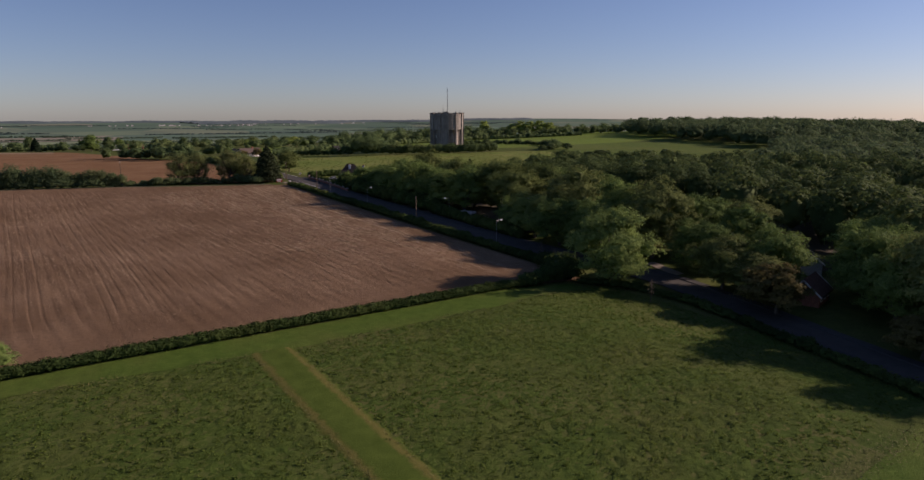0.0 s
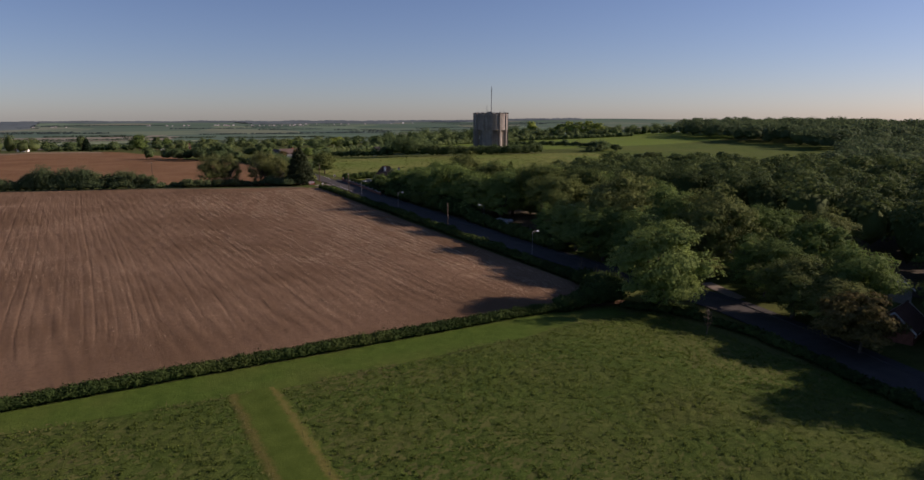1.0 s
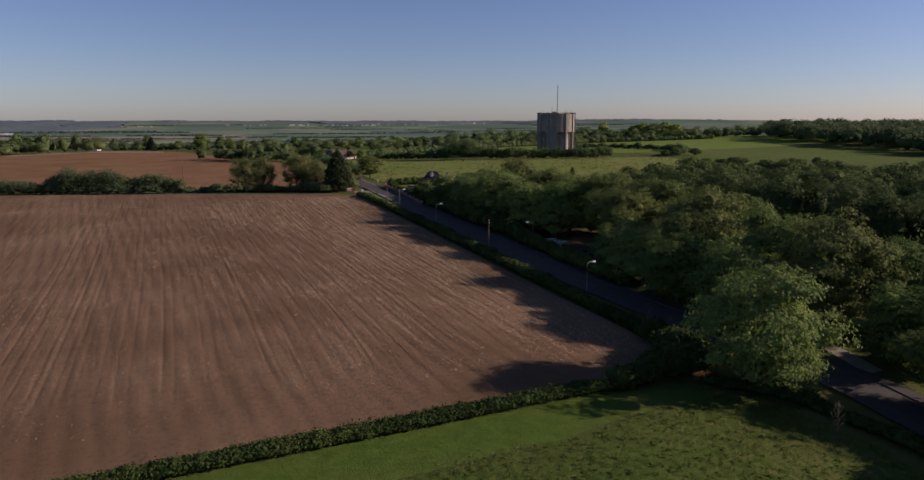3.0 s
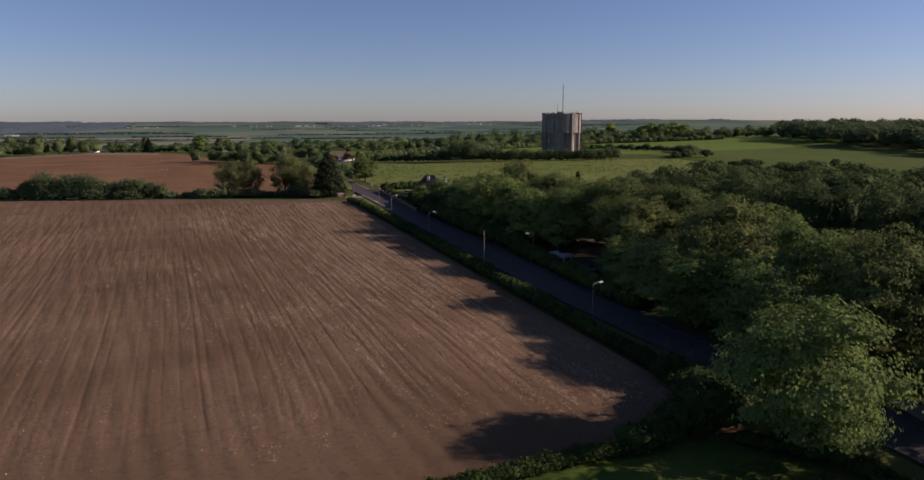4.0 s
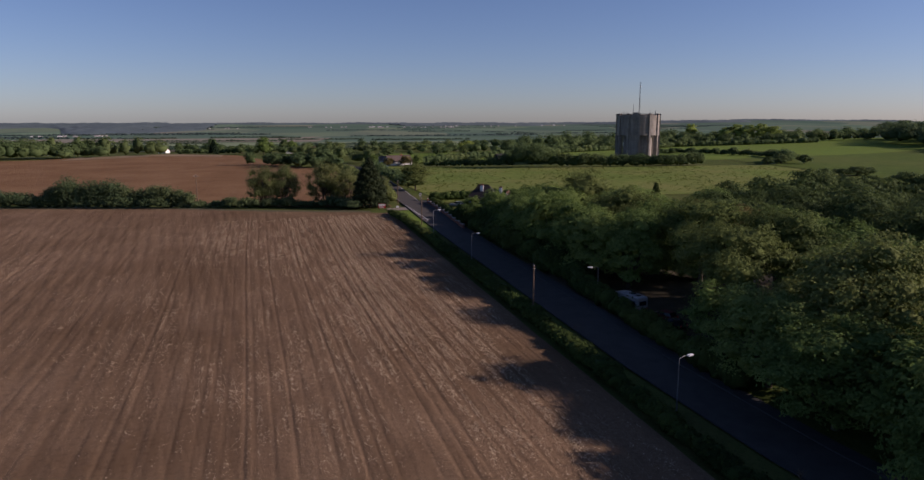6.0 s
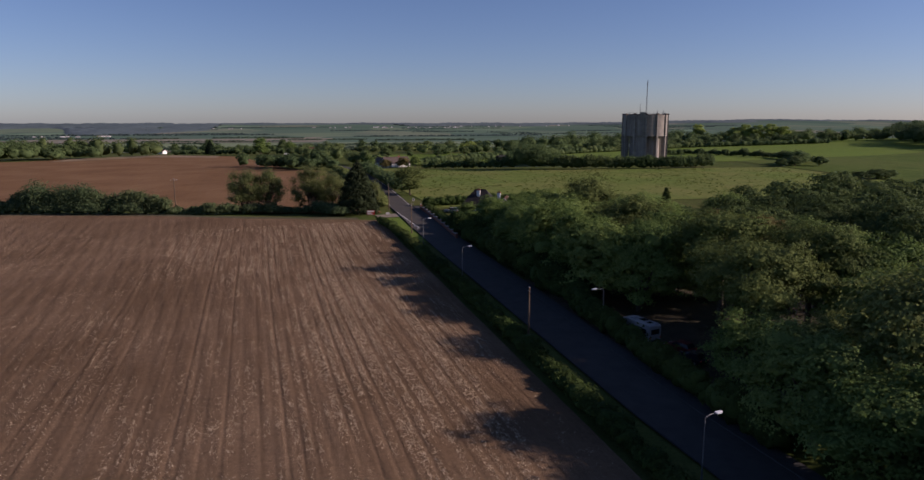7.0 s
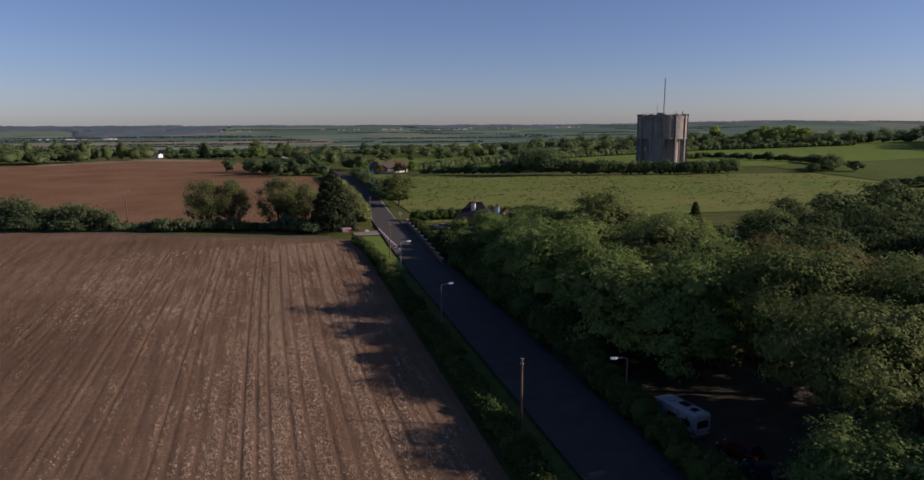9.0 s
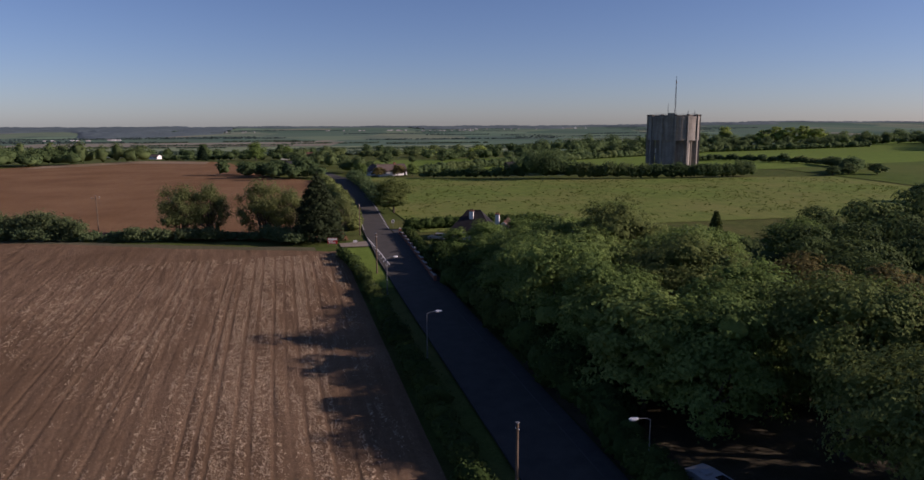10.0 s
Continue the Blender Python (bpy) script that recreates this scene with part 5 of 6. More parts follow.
house("cottage", 126.4, 281.4, -28, 9.4, 7.4, 2.4, 3.9, WHITE_PAINT, DARK_TILE, "white cottage with a steep dark tiled roof", hip=3.4, chimneys=((-0.3, -1.4, 0.1, WHITE_PAINT), (5.4, 0.4, -0.7, WHITE_PAINT)), barge=DARK_PAINT)
house("cottage_wing", 132.6, 276.6, 62, 6.0, 4.6, 2.4, 2.1, RENDER_CREAM, RED_TILE, "low wing with a reddish tiled gable", windows=2, barge=WHITE_PAINT)
house("bungalow", 137, 467, 10, 14, 8, 2.5, 2.8, WHITE_PAINT, BROWN_TILE, "white bungalow with a brown roof behind the pasture", chimneys=((2, 0, 0.7, BRICK_RED),))
house("bungalow", 130, 473, 100, 9, 7, 2.4, 2.6, WHITE_PAINT, BROWN_TILE, "white bungalow wing with a brown roof", barge=WHITE_PAINT)
house("white_cottage", 90.5, 745, 80, 11, 5.6, 2.2, 2.8, WHITE_PAINT, DARK_TILE, "distant white cottage with a dark roof", barge=WHITE_PAINT)
house("red_cottage", 108, 752, 5, 14, 7, 2.6, 3.0, BRICK_RED, RED_TILE, "distant brick cottage with a red roof")
house("white_house", -33, 880, -30, 9, 7, 2.7, 1.8, WHITE_PAINT, BROWN_TILE, "distant white house among trees", windows=2)
house("shed", 200, 470, 15, 5, 4, 2.6, 1.0, DARK_TILE, DARK_TILE, "small dark shed beyond the hedgerow", windows=1, door=False, category="shed")
house("brick_house", 138.5, 91.5, -40, 9, 7, 3.0, 2.6, RENDER_CREAM, BROWN_TILE, "house with a brown tiled roof among trees", chimneys=((2.5, 0, 0.5, BRICK_RED),))
house("white_outbuilding", 141.6, 79.7, 35, 5.2, 3.7, 2.8, 1.5, GREY_BOARD, DARK_TILE, "white boarded outbuilding in deep shade", windows=1, barge=WHITE_PAINT, category="outbuilding")
house("red_roofed_house", 120.8, 68.0, 17, 8, 5.4, 2.1, 2.4, BRICK_RED, RED_TILE, "red-tiled house with white bargeboards in deep shade", barge=WHITE_PAINT)
house("park_home", 146.6, 185.2, 70, 9, 3.6, 2.8, 0.6, WHITE_PAINT, GREY_ROOF, "white mobile home behind the trees", windows=3, category="mobile home")


def street_lamp(x, y, turn):
    """A steel column with a short arm and a flat lantern."""
    top = tagged(new("street_lamp"), "grey steel street lamp with a short arm", "street lamp", "street lamps")
    bm = bmesh.new()
    rod(bm, (0, 0, -0.3), (0, 0, 1.3), 0.085, 0.085, 10)
    rod(bm, (0, 0, 1.3), (0, 0, 6.2), 0.062, 0.045, 10)
    part("column", bm, STEEL, top)
    bm = bmesh.new()
    rod(bm, (0, 0, 6.15), (0.5, 0, 6.33), 0.04, 0.035, 8)
    rod(bm, (0.5, 0, 6.33), (1.25, 0, 6.36), 0.035, 0.03, 8)
    part("arm", bm, STEEL, top)
    bm = bmesh.new()
    prism(bm, [(1.1, -0.1), (1.25, -0.17), (1.75, -0.16), (1.92, -0.08), (1.92, 0.08), (1.75, 0.16), (1.25, 0.17), (1.1, 0.1)], 6.30, 6.46)
    lantern = part("lantern", bm, LENS, top, "pale grey lantern head", 0.03)
    boxed("lens", LENS, lantern, 1.25, 1.8, -0.12, 0.12, 6.25, 6.3)
    boxed("door", DARK_STEEL, top, 0.07, 0.095, -0.05, 0.05, 0.3, 0.9)
    top.matrix_basis = pose(x, y, gz(x, y), 0, 0, turn)
    return top


street_lamp(100.3, 137.0, 8)
street_lamp(111.3, 176.4, 178)
street_lamp(99.6, 209.0, 5)
street_lamp(99.6, 240.5, 5)
street_lamp(140.5, 85.1, 148)


def utility_pole(x, y, h, label):
    top = tagged(new("utility_pole"), label, "utility pole", "utility poles")
    bm = bmesh.new()
    rod(bm, (0, 0, -0.4), (0, 0, h), 0.15, 0.105, 10)
    part("pole", bm, POLE_WOOD, top)
    boxed("pole_cap", STEEL, top, -0.13, 0.13, -0.13, 0.13, h - 0.02, h + 0.05)
    bm = bmesh.new()
    rod(bm, (0, -0.2, h - 0.5), (0, 0.2, h - 0.5), 0.05, 0.05, 6)
    part("bracket", bm, WHITE_PAINT, top, "pale insulator bracket")
    if h > 8:                                           # a taller pole with a crossarm for the wires
        boxed("crossarm", POLE_WOOD, top, -1.0, 1.0, -0.06, 0.06, h - 0.55, h - 0.4)
        for k in (-0.9, 0.0, 0.9):
            bm = bmesh.new()
            rod(bm, (k, 0, h - 0.4), (k, 0, h - 0.18), 0.05, 0.03, 6)
            part("insulator", bm, WHITE_PAINT, top)
    for k in range(3):
        bm = bmesh.new()
        rod(bm, (-0.16, 0, h - 2.0 - k * 0.7), (0.16, 0, h - 2.0 - k * 0.7), 0.02, 0.02, 5)
        part("step", bm, DARK_STEEL, top)
    top.matrix_basis = pose(x, y, gz(x, y), 0.6, -0.5, 30)
    return top


utility_pole(99.7, 176.3, 7.4, "brown wooden utility pole beside the hedge")
utility_pole(99.8, 254.0, 7.6, "brown wooden utility pole on the verge")
utility_pole(101.3, 293.0, 7.6, "brown wooden utility pole beside the lane")
utility_pole(39.3, 316.5, 9.4, "brown wooden utility pole standing in the red soil field")
utility_pole(117.5, 352.0, 7.4, "brown wooden utility pole at the pasture edge")


def wheel(parent, x, y, z, r=0.34, w=0.22, side=1):
    bm = bmesh.new()
    rod(bm, (x - w / 2, y, z), (x + w / 2, y, z), r, r, 16)
    tyre = part("wheel", bm, RUBBER, parent)
    bm = bmesh.new()
    rod(bm, (x + side * (w / 2 - 0.02), y, z), (x + side * (w / 2 + 0.015), y, z), r * 0.6, r * 0.55, 12)
    part("rim", bm, STEEL, tyre)


def motorhome(x, y, turn):
    """A white coachbuilt motorhome, long axis along y, its rear towards -y."""
    top = tagged(new("motorhome"), "white motorhome with roof vents parked under trees", "motorhome")
    bm = bmesh.new()
    side = [(-3.3, 0.45), (-3.3, 2.75), (-3.05, 2.95), (1.9, 2.95), (3.0, 2.75), (3.2, 2.0), (2.6, 1.75), (2.9, 1.15), (3.7, 0.95), (3.75, 0.45)]
    lo, hi = [bm.verts.new((-1.12, yy, zz)) for yy, zz in side], [bm.verts.new((1.12, yy, zz)) for yy, zz in side]
    for i in range(len(side)):
        j = (i + 1) % len(side)
        bm.faces.new((lo[i], lo[j], hi[j], hi[i]))
    bm.faces.new(lo)
    bm.faces.new(hi[::-1])
    part("body", bm, WHITE_BODY, top, bevel=0.06)
    boxed("rear_window", DARK_GLASS, top, -0.75, 0.75, -3.34, -3.28, 1.45, 2.25)
    boxed("bumper", DARK_STEEL, top, -1.05, 1.05, -3.45, -3.3, 0.4, 0.62)
    for s in (-1, 1):
        for y0, y1 in ((-2.6, -1.5), (-0.6, 0.7)):
            boxed("side_window", DARK_GLASS, top, s * 1.12 - 0.03, s * 1.12 + 0.03, y0, y1, 1.5, 2.15)
        boxed("stripe", GREY_ROOF, top, s * 1.125 - 0.02, s * 1.125 + 0.02, -3.2, 2.3, 1.0, 1.12)
        boxed("tail_light", RED_PAINT, top, s * 0.95 - 0.1, s * 0.95 + 0.1, -3.34, -3.29, 0.75, 1.05)
        wheel(top, s * 0.95, -2.0, 0.34, side=s)
        wheel(top, s * 0.95, 2.7, 0.34, side=s)
    for y0, y1, x0, x1, m in ((-2.4, -1.7, -0.4, 0.4, DARK_GLASS), (-1.0, 0.2, -0.2, 0.7, DARK_GLASS), (0.9, 1.6, -0.6, 0.1, GREY_ROOF), (-3.0, -2.65, 0.3, 0.8, GREY_ROOF)):
        vent = boxed("roof_vent", WHITE_BODY, top, x0 - 0.06, x1 + 0.06, y0 - 0.06, y1 + 0.06, 2.94, 3.02)
        boxed("vent_cover", m, vent, x0, x1, y0, y1, 3.02, 3.08)
    bm = bmesh.new()
    v = [bm.verts.new(p) for p in ((-1.0, 2.92, 1.2), (1.0, 2.92, 1.2), (0.95, 2.64, 1.74), (-0.95, 2.64, 1.74))]
    bm.faces.new(v)
    bmesh.ops.solidify(bm, geom=bm.faces[:], thickness=0.04)
    part("windscreen", bm, DARK_GLASS, top)
    top.matrix_basis = pose(x, y, gz(x, y) + 0.12, 0, 0, turn) @ Matrix.Diagonal((0.92, 0.92, 0.88, 1))
    return top


motorhome(115.0, 172.2, 10)


def car(name, x, y, turn, paint, label, lights=True):
    """A hatchback with cabin, glass, wheels and lamps; nose towards +y."""
    top = tagged(new(name), label, "car")
    bm = bmesh.new()
    low = [(-2.05, 0.3), (-2.1, 0.75), (-1.95, 0.95), (1.0, 0.98), (1.85, 0.82), (2.05, 0.6), (2.0, 0.3)]
    for prof, w0, w1 in ((low, 0.86, 0.86),):
        a, b = [bm.verts.new((-w0, yy, zz)) for yy, zz in prof], [bm.verts.new((w1, yy, zz)) for yy, zz in prof]
        for i in range(len(prof)):
            j = (i + 1) % len(prof)
            bm.faces.new((a[i], a[j], b[j], b[i]))
        bm.faces.new(a)
        bm.faces.new(b[::-1])
    part("body", bm, paint, top, bevel=0.05)
    bm = bmesh.new()
    base = [(-0.8, -1.9), (0.8, -1.9), (0.8, 1.0), (-0.8, 1.0)]
    roof = [(-0.62, -1.45), (0.62, -1.45), (0.62, 0.25), (-0.62, 0.25)]
    lo, hi = [bm.verts.new((p[0], p[1], 0.94)) for p in base], [bm.verts.new((p[0], p[1], 1.42)) for p in roof]
    for i in range(4):
        bm.faces.new((lo[i], lo[(i + 1) % 4], hi[(i + 1) % 4], hi[i]))
    part("glasshouse", bm, DARK_GLASS, top)
    boxed("roof", paint, top, -0.65, 0.65, -1.5, 0.3, 1.41, 1.47, bevel=0.02)
    for s in (-1, 1):
        for yy in (-1.3, 1.3):
            wheel(top, s * 0.78, yy, 0.31, 0.31, 0.2, s)
        boxed("tail_light", RED_PAINT, top, s * 0.68 - 0.13, s * 0.68 + 0.13, -2.13, -2.07, 0.65, 0.9)
        boxed("headlight", LENS, top, s * 0.62 - 0.16, s * 0.62 + 0.16, 1.9, 2.03, 0.6, 0.75)
        boxed("mirror", paint, top, s * 0.95 - 0.09, s * 0.95 + 0.09, 0.55, 0.68, 0.92, 1.05)
    top.matrix_basis = pose(x, y, gz(x, y) + 0.12, 0, 0, turn)
    return top


car("parked_car", 117.2, 165.8, 20, DARK_RED, "dark red car parked in deep shade")
car("parked_car", 116.4, 162.1, 15, DARK_PAINT, "dark car parked in deep shade")
car("parked_car", 117.6, 281.5, 60, WHITE_BODY, "white car parked beside the cottage")


def garden_wall():
    """A low brick wall along the pavement with pale capped piers, a taller pier at its far end."""
    top = tagged(new("garden_wall"), "low red brick wall with pale capped piers", "garden wall")
    ys = np.linspace(246, 290, 11)
    xs = 109.2 + (ys - 252) * 0.034
    for i in range(10):
        x, y0, y1 = (xs[i] + xs[i + 1]) / 2, ys[i] + 0.24, ys[i + 1] - 0.24
        z = gz(x, (y0 + y1) / 2)
        bay = boxed("wall_bay", BRICK_RED, top, x - 0.12, x + 0.12, y0, y1, z - 0.4, z + 1.0)
        boxed("coping", CAP_STONE, bay, x - 0.16, x + 0.16, y0, y1, z + 1.0, z + 1.07)
    for i, (x, y) in enumerate(zip(xs, ys)):
        h = gz(x, y) + (1.3 if i < 10 else 1.65)
        pier = boxed("pier", BRICK_RED, top, x - 0.25, x + 0.25, y - 0.25, y + 0.25, gz(x, y) - 0.4, h)
        bm = bmesh.new()
        v = box(bm, x - 0.31, x + 0.31, y - 0.31, y + 0.31, h, h + 0.26)
        for q in v[4:]:
            q.co.x, q.co.y = x + (q.co.x - x) * 0.35, y + (q.co.y - y) * 0.35
        part("pier_cap", bm, CAP_STONE, pier, "pale pyramid cap")
    return top


garden_wall()


def board_sign(x, y, turn):
    """A red and white board on two posts; the lettering is too small to read."""
    top = tagged(new("board_sign"), "red and white board sign on two posts", "sign")
    for s in (-0.8, 0.8):
        boxed("post", POLE_WOOD, top, s - 0.05, s + 0.05, -0.05, 0.05, -0.3, 2.0)
    board = boxed("board", RED_PAINT, top, -1.1, 1.1, -0.08, -0.05, 0.75, 2.05)
    boxed("panel", WHITE_PAINT, board, -1.0, 1.0, -0.1, -0.081, 1.55, 1.95)
    for k in range(3):
        boxed("text_bar", WHITE_PAINT, board, -0.9, 0.7 - 0.25 * k, -0.1, -0.081, 0.9 + 0.2 * k, 1.0 + 0.2 * k)
    top.matrix_basis = pose(x, y, gz(x, y), 0, 0, turn)


board_sign(93.8, 280.0, -12)


def round_sign(x, y, turn, label, square=False):
    top = tagged(new("road_sign"), label, "road sign")
    h = 2.0 if not square else 0.9
    bm = bmesh.new()
    rod(bm, (0, 0, -0.3), (0, 0, h), 0.04, 0.04, 8)
    part("post", bm, STEEL, top)
    if square:
        boxed("plate", WHITE_PAINT, top, -0.45, 0.45, -0.06, -0.04, 0.45, 0.95)
    else:
        bm = bmesh.new()
        rod(bm, (0, -0.07, 1.75), (0, -0.045, 1.75), 0.42, 0.42, 20)
        plate = part("plate", bm, WHITE_PAINT, top)
        bm = bmesh.new()
        rod(bm, (0, -0.08, 1.75), (0, -0.071, 1.75), 0.24, 0.24, 16)
        part("symbol", bm, DARK_PAINT, plate, "dark round symbol")
    top.matrix_basis = pose(x, y, gz(x, y), 0, 0, turn)


round_sign(110.7, 301.5, -10, "white round road sign on a steel post")
round_sign(98.9, 281.8, -10, "small white sign on a low post on the verge", True)


def sapling(x, y, h, label, seed):
    """A leafless young tree: thin stem with rising twigs."""
    r = np.random.default_rng(seed)
    top = tagged(new("bare_sapling"), label, "sapling")
    v, f = tube([(0, 0, -0.3), (0.05, 0, h * 0.5), (0, 0.08, h)], [0.09, 0.06, 0.02], 6)
    new("stem", mesh_of("stem", v, f, BARK, True)).parent = top
    for k in range(34):
        z = h * r.uniform(0.25, 0.95)
        t, ln = r.uniform(0, 6.28), (h - z) * 0.35 + 0.5
        e = (ln * 0.6 * math.cos(t), ln * 0.6 * math.sin(t), z + ln * 0.8)
        v, f = tube([(0, 0, z), (e[0] * 0.5, e[1] * 0.5, z + ln * 0.3), e], [0.034, 0.025, 0.010], 4)
        new("twig", mesh_of("twig", v, f, BARK)).parent = top
    top.matrix_basis = pose(x, y, gz(x, y), 2, 0, 0)


sapling(94.3, 81.9, 4.2, "leafless young tree on the meadow edge", 3)
sapling(97.2, 116.0, 5.0, "bare twiggy shrub above the field hedge", 4)
sapling(98.0, 112.5, 4.2, "bare twiggy shrub above the field hedge", 5)


def far_town(name, spots, seed, label):
    """Clusters of small far houses, all one object."""
    r = np.random.default_rng(seed)
    bm = bmesh.new()
    for cx, cy, n, w in spots:
        for k in range(n):
            x, y = cx + r.normal() * w, cy + r.normal() * w * 0.25
            z, a, b, h = gz(x, y), r.uniform(5, 12), r.uniform(6, 8), r.uniform(1.8, 3.4)
            box(bm, x - a / 2, x + a / 2, y - b / 2, y + b / 2, z - 3, z + h)
            v = [bm.verts.new(p) for p in ((x - a / 2, y - b / 2, z + h), (x + a / 2, y - b / 2, z + h), (x + a / 2, y, z + h + 2), (x - a / 2, y, z + h + 2), (x - a / 2, y + b / 2, z + h), (x + a / 2, y + b / 2, z + h))]
            for q in ((0, 1, 2, 3), (3, 2, 5, 4), (0, 3, 4), (1, 5, 2)):
                bm.faces.new([v[i] for i in q])
    me = bpy.data.meshes.new(name)
    bm.to_mesh(me)
    bm.free()
    s = Shade("far_house_walls", 0.9)
    s.colour(s.ramp(s.place.outputs["Random Per Island"], [(0.0, (0.496, 0.496, 0.480)), (0.4, (0.192, 0.184, 0.176)), (1.0, (0.560, 0.560, 0.544))]))
    me.materials.append(s.mat)
    return tagged(new(name, me), label, "houses", kind="stuff")


far_town("far_town", [(640, 3560, 9, 60), (800, 3400, 9, 110), (930, 3420, 8, 70), (1250, 3700, 9, 160), (-480, 2250, 6, 34), (-360, 2300, 5, 26), (-80, 3350, 5, 90), (420, 3500, 6, 90), (1600, 3900, 7, 200)], 91, "pale houses of a far village on the hillside")

# ---- small growth and litter on the ground ----


def straw_bits():
    """Broken straw lying between the furrows, thick in some bands and drifts."""
    r = np.random.default_rng(41)
    n = 2200000
    x, y = r.uniform(-60, 94, n), r.uniform(100, 272, n)
    k = nearest_row(x)
    table = r.random((len(row_at), 60))               # thick and thin stretches, row by row
    v = y / 4.0
    j = np.floor(v).astype(int) % 59
    f = v - np.floor(v)
    stretch = table[k, j] * (1 - f) + table[k, j + 1] * f
    wide = 0.5 * np.sin(x * 0.17 + np.sin(y * 0.04) * 1.7) + 0.4 * np.sin(y * 0.083 + np.sin(x * 0.13) * 1.5) + 0.3 * np.sin(x * 0.41 - y * 0.05)
    patch = np.random.default_rng(3).random((400, 400))
    spot = patch[np.floor(x * 2.9 + 0.6 * np.sin(y * 3.1)).astype(int) % 400, np.floor(y * 1.9 + 0.6 * np.sin(x * 2.7)).astype(int) % 400]
    lanes = 0.3 * np.exp(-((x - 77.5) / 4.0) ** 2) + 0.42 * np.exp(-((x - 86) / 1.5) ** 2) + 0.12 * np.exp(-((x - 66) / 4.0) ** 2)
    thick = np.clip(0.8 * (stretch - 0.5) + 0.3 * wide + 1.7 * lanes + 0.06, 0.015, 0.9) * (0.14 + 0.86 * ease(x, 30, 78)) * (0.3 + 1.25 * (spot > 0.6)) * (0.3 + 0.8 * ease(y - hedge_line(x), 22, 62) + 0.5 * ease(y, 165, 215))
    off = np.abs(x - row_at[k])
    keep = (r.random(n) < thick * 1.25) & (off > 0.24) & (y > hedge_line(x) + 7 + 5 * stretch) & (y < field_end(x) - 3)
    x, y = x[keep], y[keep]
    n = len(x)
    x = x + row_shift(x, y)
    z = ground_height(x, y) + 0.22 + furrows(x, y) + 0.05
    t, ln, w = r.uniform(0, np.pi, n), r.uniform(0.05, 0.14, n), r.uniform(0.016, 0.032, n)
    d = np.stack([np.cos(t), np.sin(t), r.normal(size=n) * 0.3], -1)
    s = np.stack([-np.sin(t), np.cos(t), r.normal(size=n) * 0.5], -1)
    p = np.stack([x, y, z], -1)
    v = np.stack([p - d * ln[:, None] - s * w[:, None], p + d * ln[:, None] - s * w[:, None] * 0.6, p + s * w[:, None] * 1.3], 1).reshape(-1, 3)
    sh = Shade("dry_straw", 0.8)
    sh.colour(sh.ramp(sh.place.outputs["Random Per Island"], [(0.0, (0.288, 0.208, 0.128)), (0.6, (0.480, 0.372, 0.240)), (1.0, (0.624, 0.504, 0.344))]))
    tagged(new("straw_litter", mesh_of("straw_litter", v, np.arange(3 * n).reshape(-1, 3), sh.mat)), "pale broken straw scattered over the worked soil", "straw", kind="stuff")


straw_bits()


def meadow_tufts():
    """Coarse grass blades on the clumps of the meadow, leaving the mown strips free."""
    r = np.random.default_rng(43)
    n = 90000
    x, y = r.uniform(-60, 97, n), r.uniform(3, 96, n)
    keep = (unmown(x, y) > 0.6) & (r.random(n) < np.clip(2.2 * (lumps(x, y, 0.7, 29) - 0.3), 0.05, 1.0))
    x, y = x[keep], y[keep]
    n, k = len(x), 5
    size = r.uniform(0.06, 0.15, n)
    px, py, s = np.repeat(x, k), np.repeat(y, k), np.repeat(size, k)
    m = n * k
    px, py = px + r.normal(size=m) * s * 0.8, py + r.normal(size=m) * s * 0.8
    p = np.stack([px, py, ground_height(px, py) + tussocks(px, py) + 0.02 + r.random(m) * 0.1], -1)
    nrm = np.stack([r.normal(size=m) * 0.8, r.normal(size=m) * 0.8, np.ones(m)], -1)
    nrm /= np.linalg.norm(nrm, axis=1)[:, None]
    e = np.cross(nrm, r.normal(size=(m, 3)))
    e /= np.linalg.norm(e, axis=1)[:, None]
    f = np.cross(nrm, e)
    v = np.stack([p - e * s[:, None], p + e * s[:, None] * 0.9 - f * s[:, None] * 0.3, p + f * s[:, None] * 0.9], 1).reshape(-1, 3)
    tagged(new("meadow_tussocks", mesh_of("meadow_tussocks", v, np.arange(3 * m).reshape(-1, 3), BLADE)), "coarse green and yellowish grass tussocks", "grass", kind="stuff")


meadow_tufts()


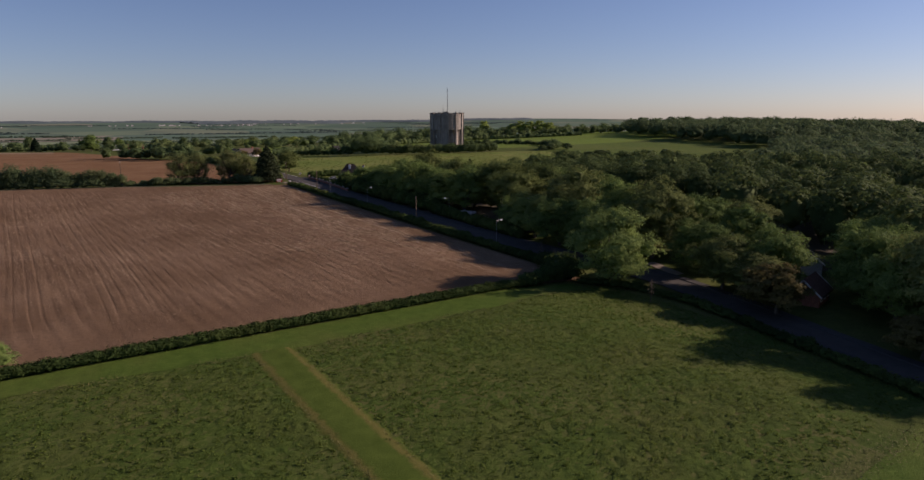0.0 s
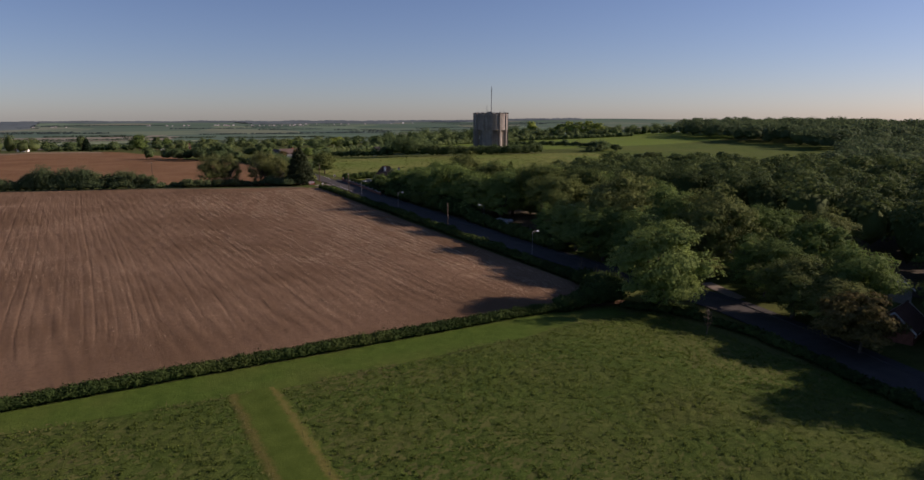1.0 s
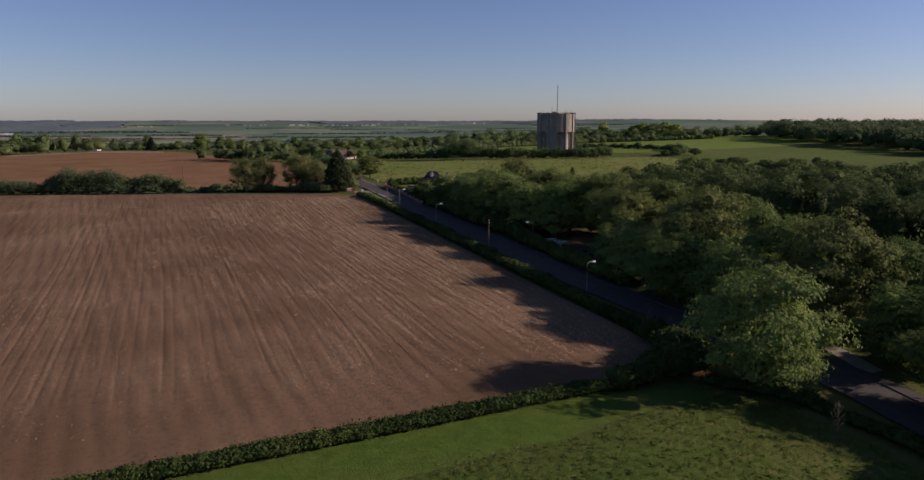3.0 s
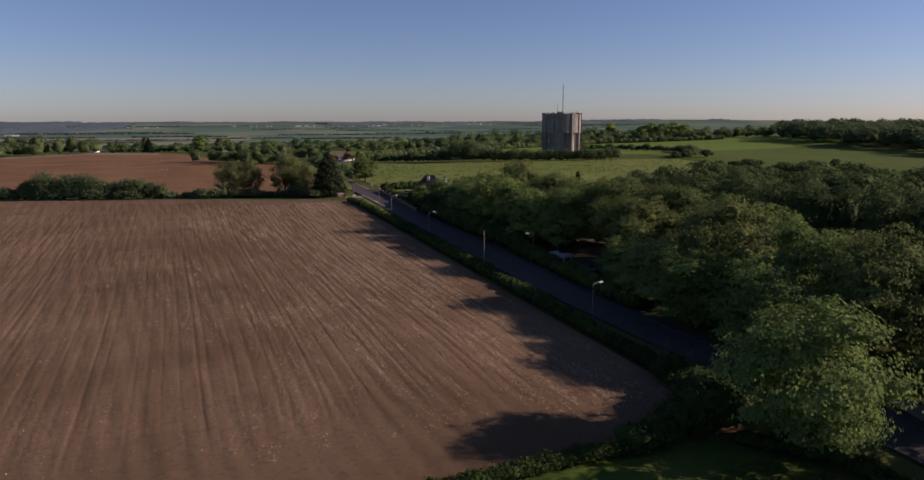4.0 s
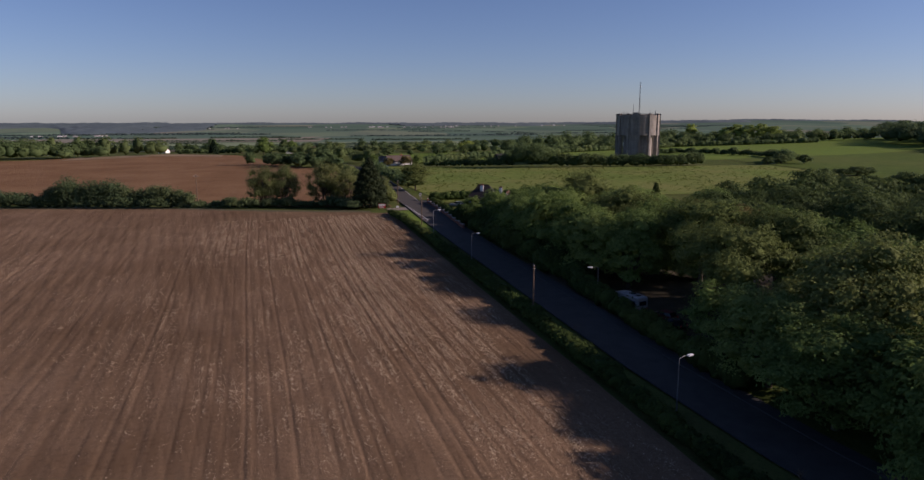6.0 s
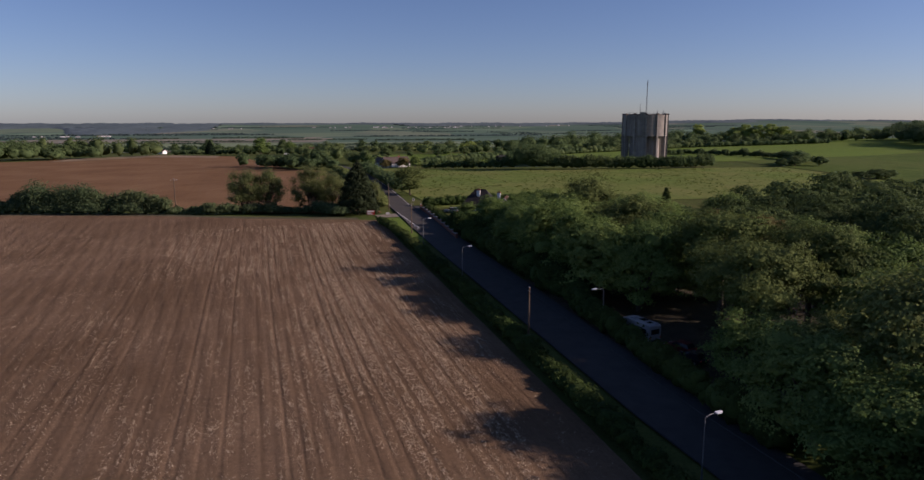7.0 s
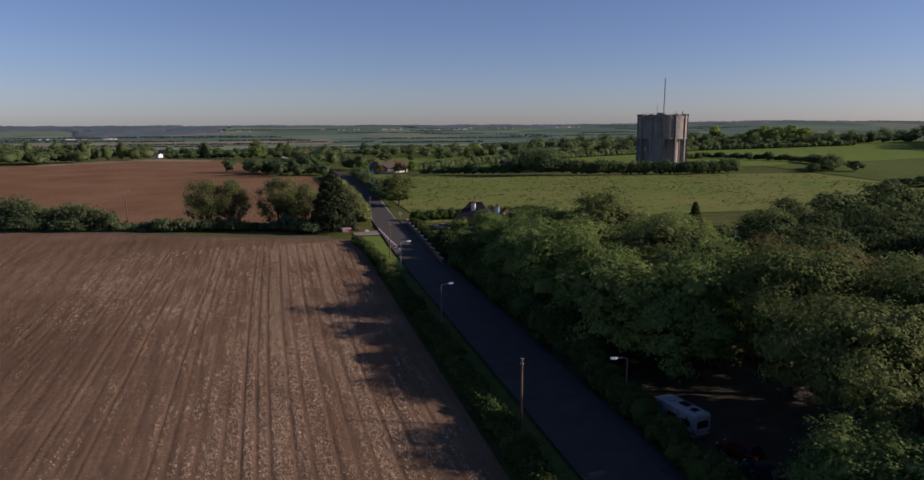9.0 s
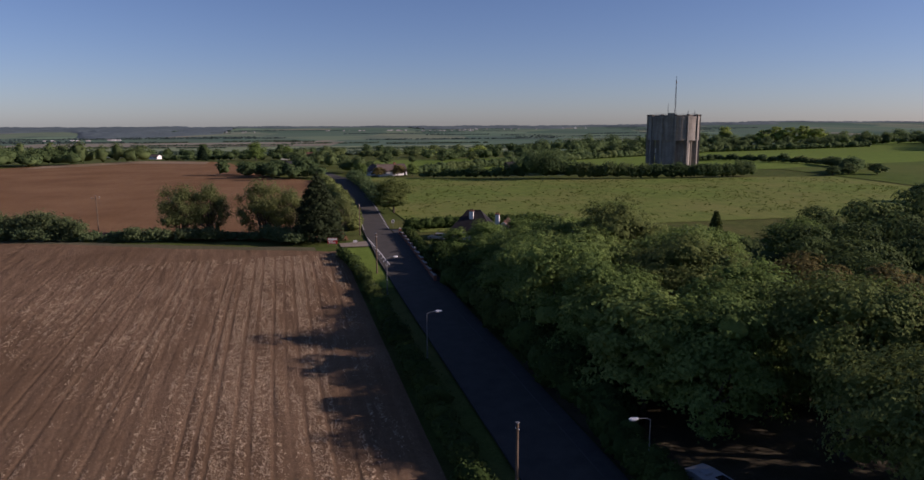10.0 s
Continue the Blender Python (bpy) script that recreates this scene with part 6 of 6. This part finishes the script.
def pasture_tufts():
    """Taller yellowish tufts dotted over the rough pasture."""
    r = np.random.default_rng(47)
    n, k = 5000, 3
    x, y = r.uniform(117, 300, n), r.uniform(292, 440, n)
    keep = (y < np.interp(x, [116, 140, 166, 189, 221, 254, 306], [458, 441, 421, 406, 388, 374, 362])) & (r.random(n) < 0.55 + 0.45 * np.sin(x * 0.11 + np.sin(y * 0.09) * 2) * np.sin(y * 0.13))
    x, y = np.repeat(x[keep], k), np.repeat(y[keep], k)
    m = len(x)
    t, s = r.uniform(0, 2 * np.pi, m), r.uniform(0.3, 0.8, m)
    p = np.stack([x + np.cos(t) * s * 0.4, y + np.sin(t) * s * 0.4, ground_height(x, y) + 0.12], -1)
    side = np.stack([-np.sin(t), np.cos(t), np.zeros(m)], -1) * (s * 0.5)[:, None]
    out = np.stack([np.cos(t) * 0.6, np.sin(t) * 0.6, np.full(m, 0.45)], -1) * s[:, None]
    v = np.stack([p, p + out * 0.6 - side, p + out, p + out * 0.6 + side], 1).reshape(-1, 3)
    tagged(new("pasture_tussocks", mesh_of("pasture_tussocks", v, np.arange(4 * m).reshape(-1, 4), BLADE)), "yellowish tufts of rough grass in the pasture", "grass", kind="stuff")


pasture_tufts()


def dry_edges():
    """Bleached grass left along the edges of the mown strips."""
    r = np.random.default_rng(53)
    n = 3000
    y = r.uniform(0, 87, n)
    x = 24.4 + (y - 55) * 0.012 + np.where(r.random(n) < 0.5, 0.2, 5.2) + r.normal(size=n) * 0.38
    x2 = r.uniform(-30, 84, 3600)
    y2 = line_at(x2, [(-130, 82), (0, 89.6), (32, 88), (66, 89.8), (92, 95)]) + r.normal(size=3600) * 0.5
    x3, y3 = 58 + r.random(1500) * 26, 29.5 + r.normal(size=1500) * 1.2
    x, y = np.concatenate([x, x2[np.sin(x2 * 0.35) > -0.3], x3]), np.concatenate([y, y2[np.sin(x2 * 0.35) > -0.3], y3])
    m = len(x)
    s = r.uniform(0.06, 0.16, m)
    t = r.uniform(0, 2 * np.pi, m)
    p = np.stack([x, y, ground_height(x, y) + 0.08 + r.random(m) * 0.1], -1)
    e = np.stack([np.cos(t), np.sin(t), r.normal(size=m) * 0.3], -1) * s[:, None]
    f = np.stack([-np.sin(t), np.cos(t), r.normal(size=m) * 0.4], -1) * s[:, None] * 0.6
    v = np.stack([p - e, p + e, p + f], 1).reshape(-1, 3)
    sh = Shade("bleached_grass", 0.85)
    sh.colour(sh.ramp(sh.place.outputs["Random Per Island"], [(0.0, (0.072, 0.088, 0.020)), (0.6, (0.112, 0.110, 0.034)), (1.0, (0.152, 0.132, 0.050))]))
    tagged(new("bleached_grass", mesh_of("bleached_grass", v, np.arange(3 * m).reshape(-1, 3), sh.mat)), "yellowed cut grass along the mown strips", "grass", kind="stuff")


dry_edges()
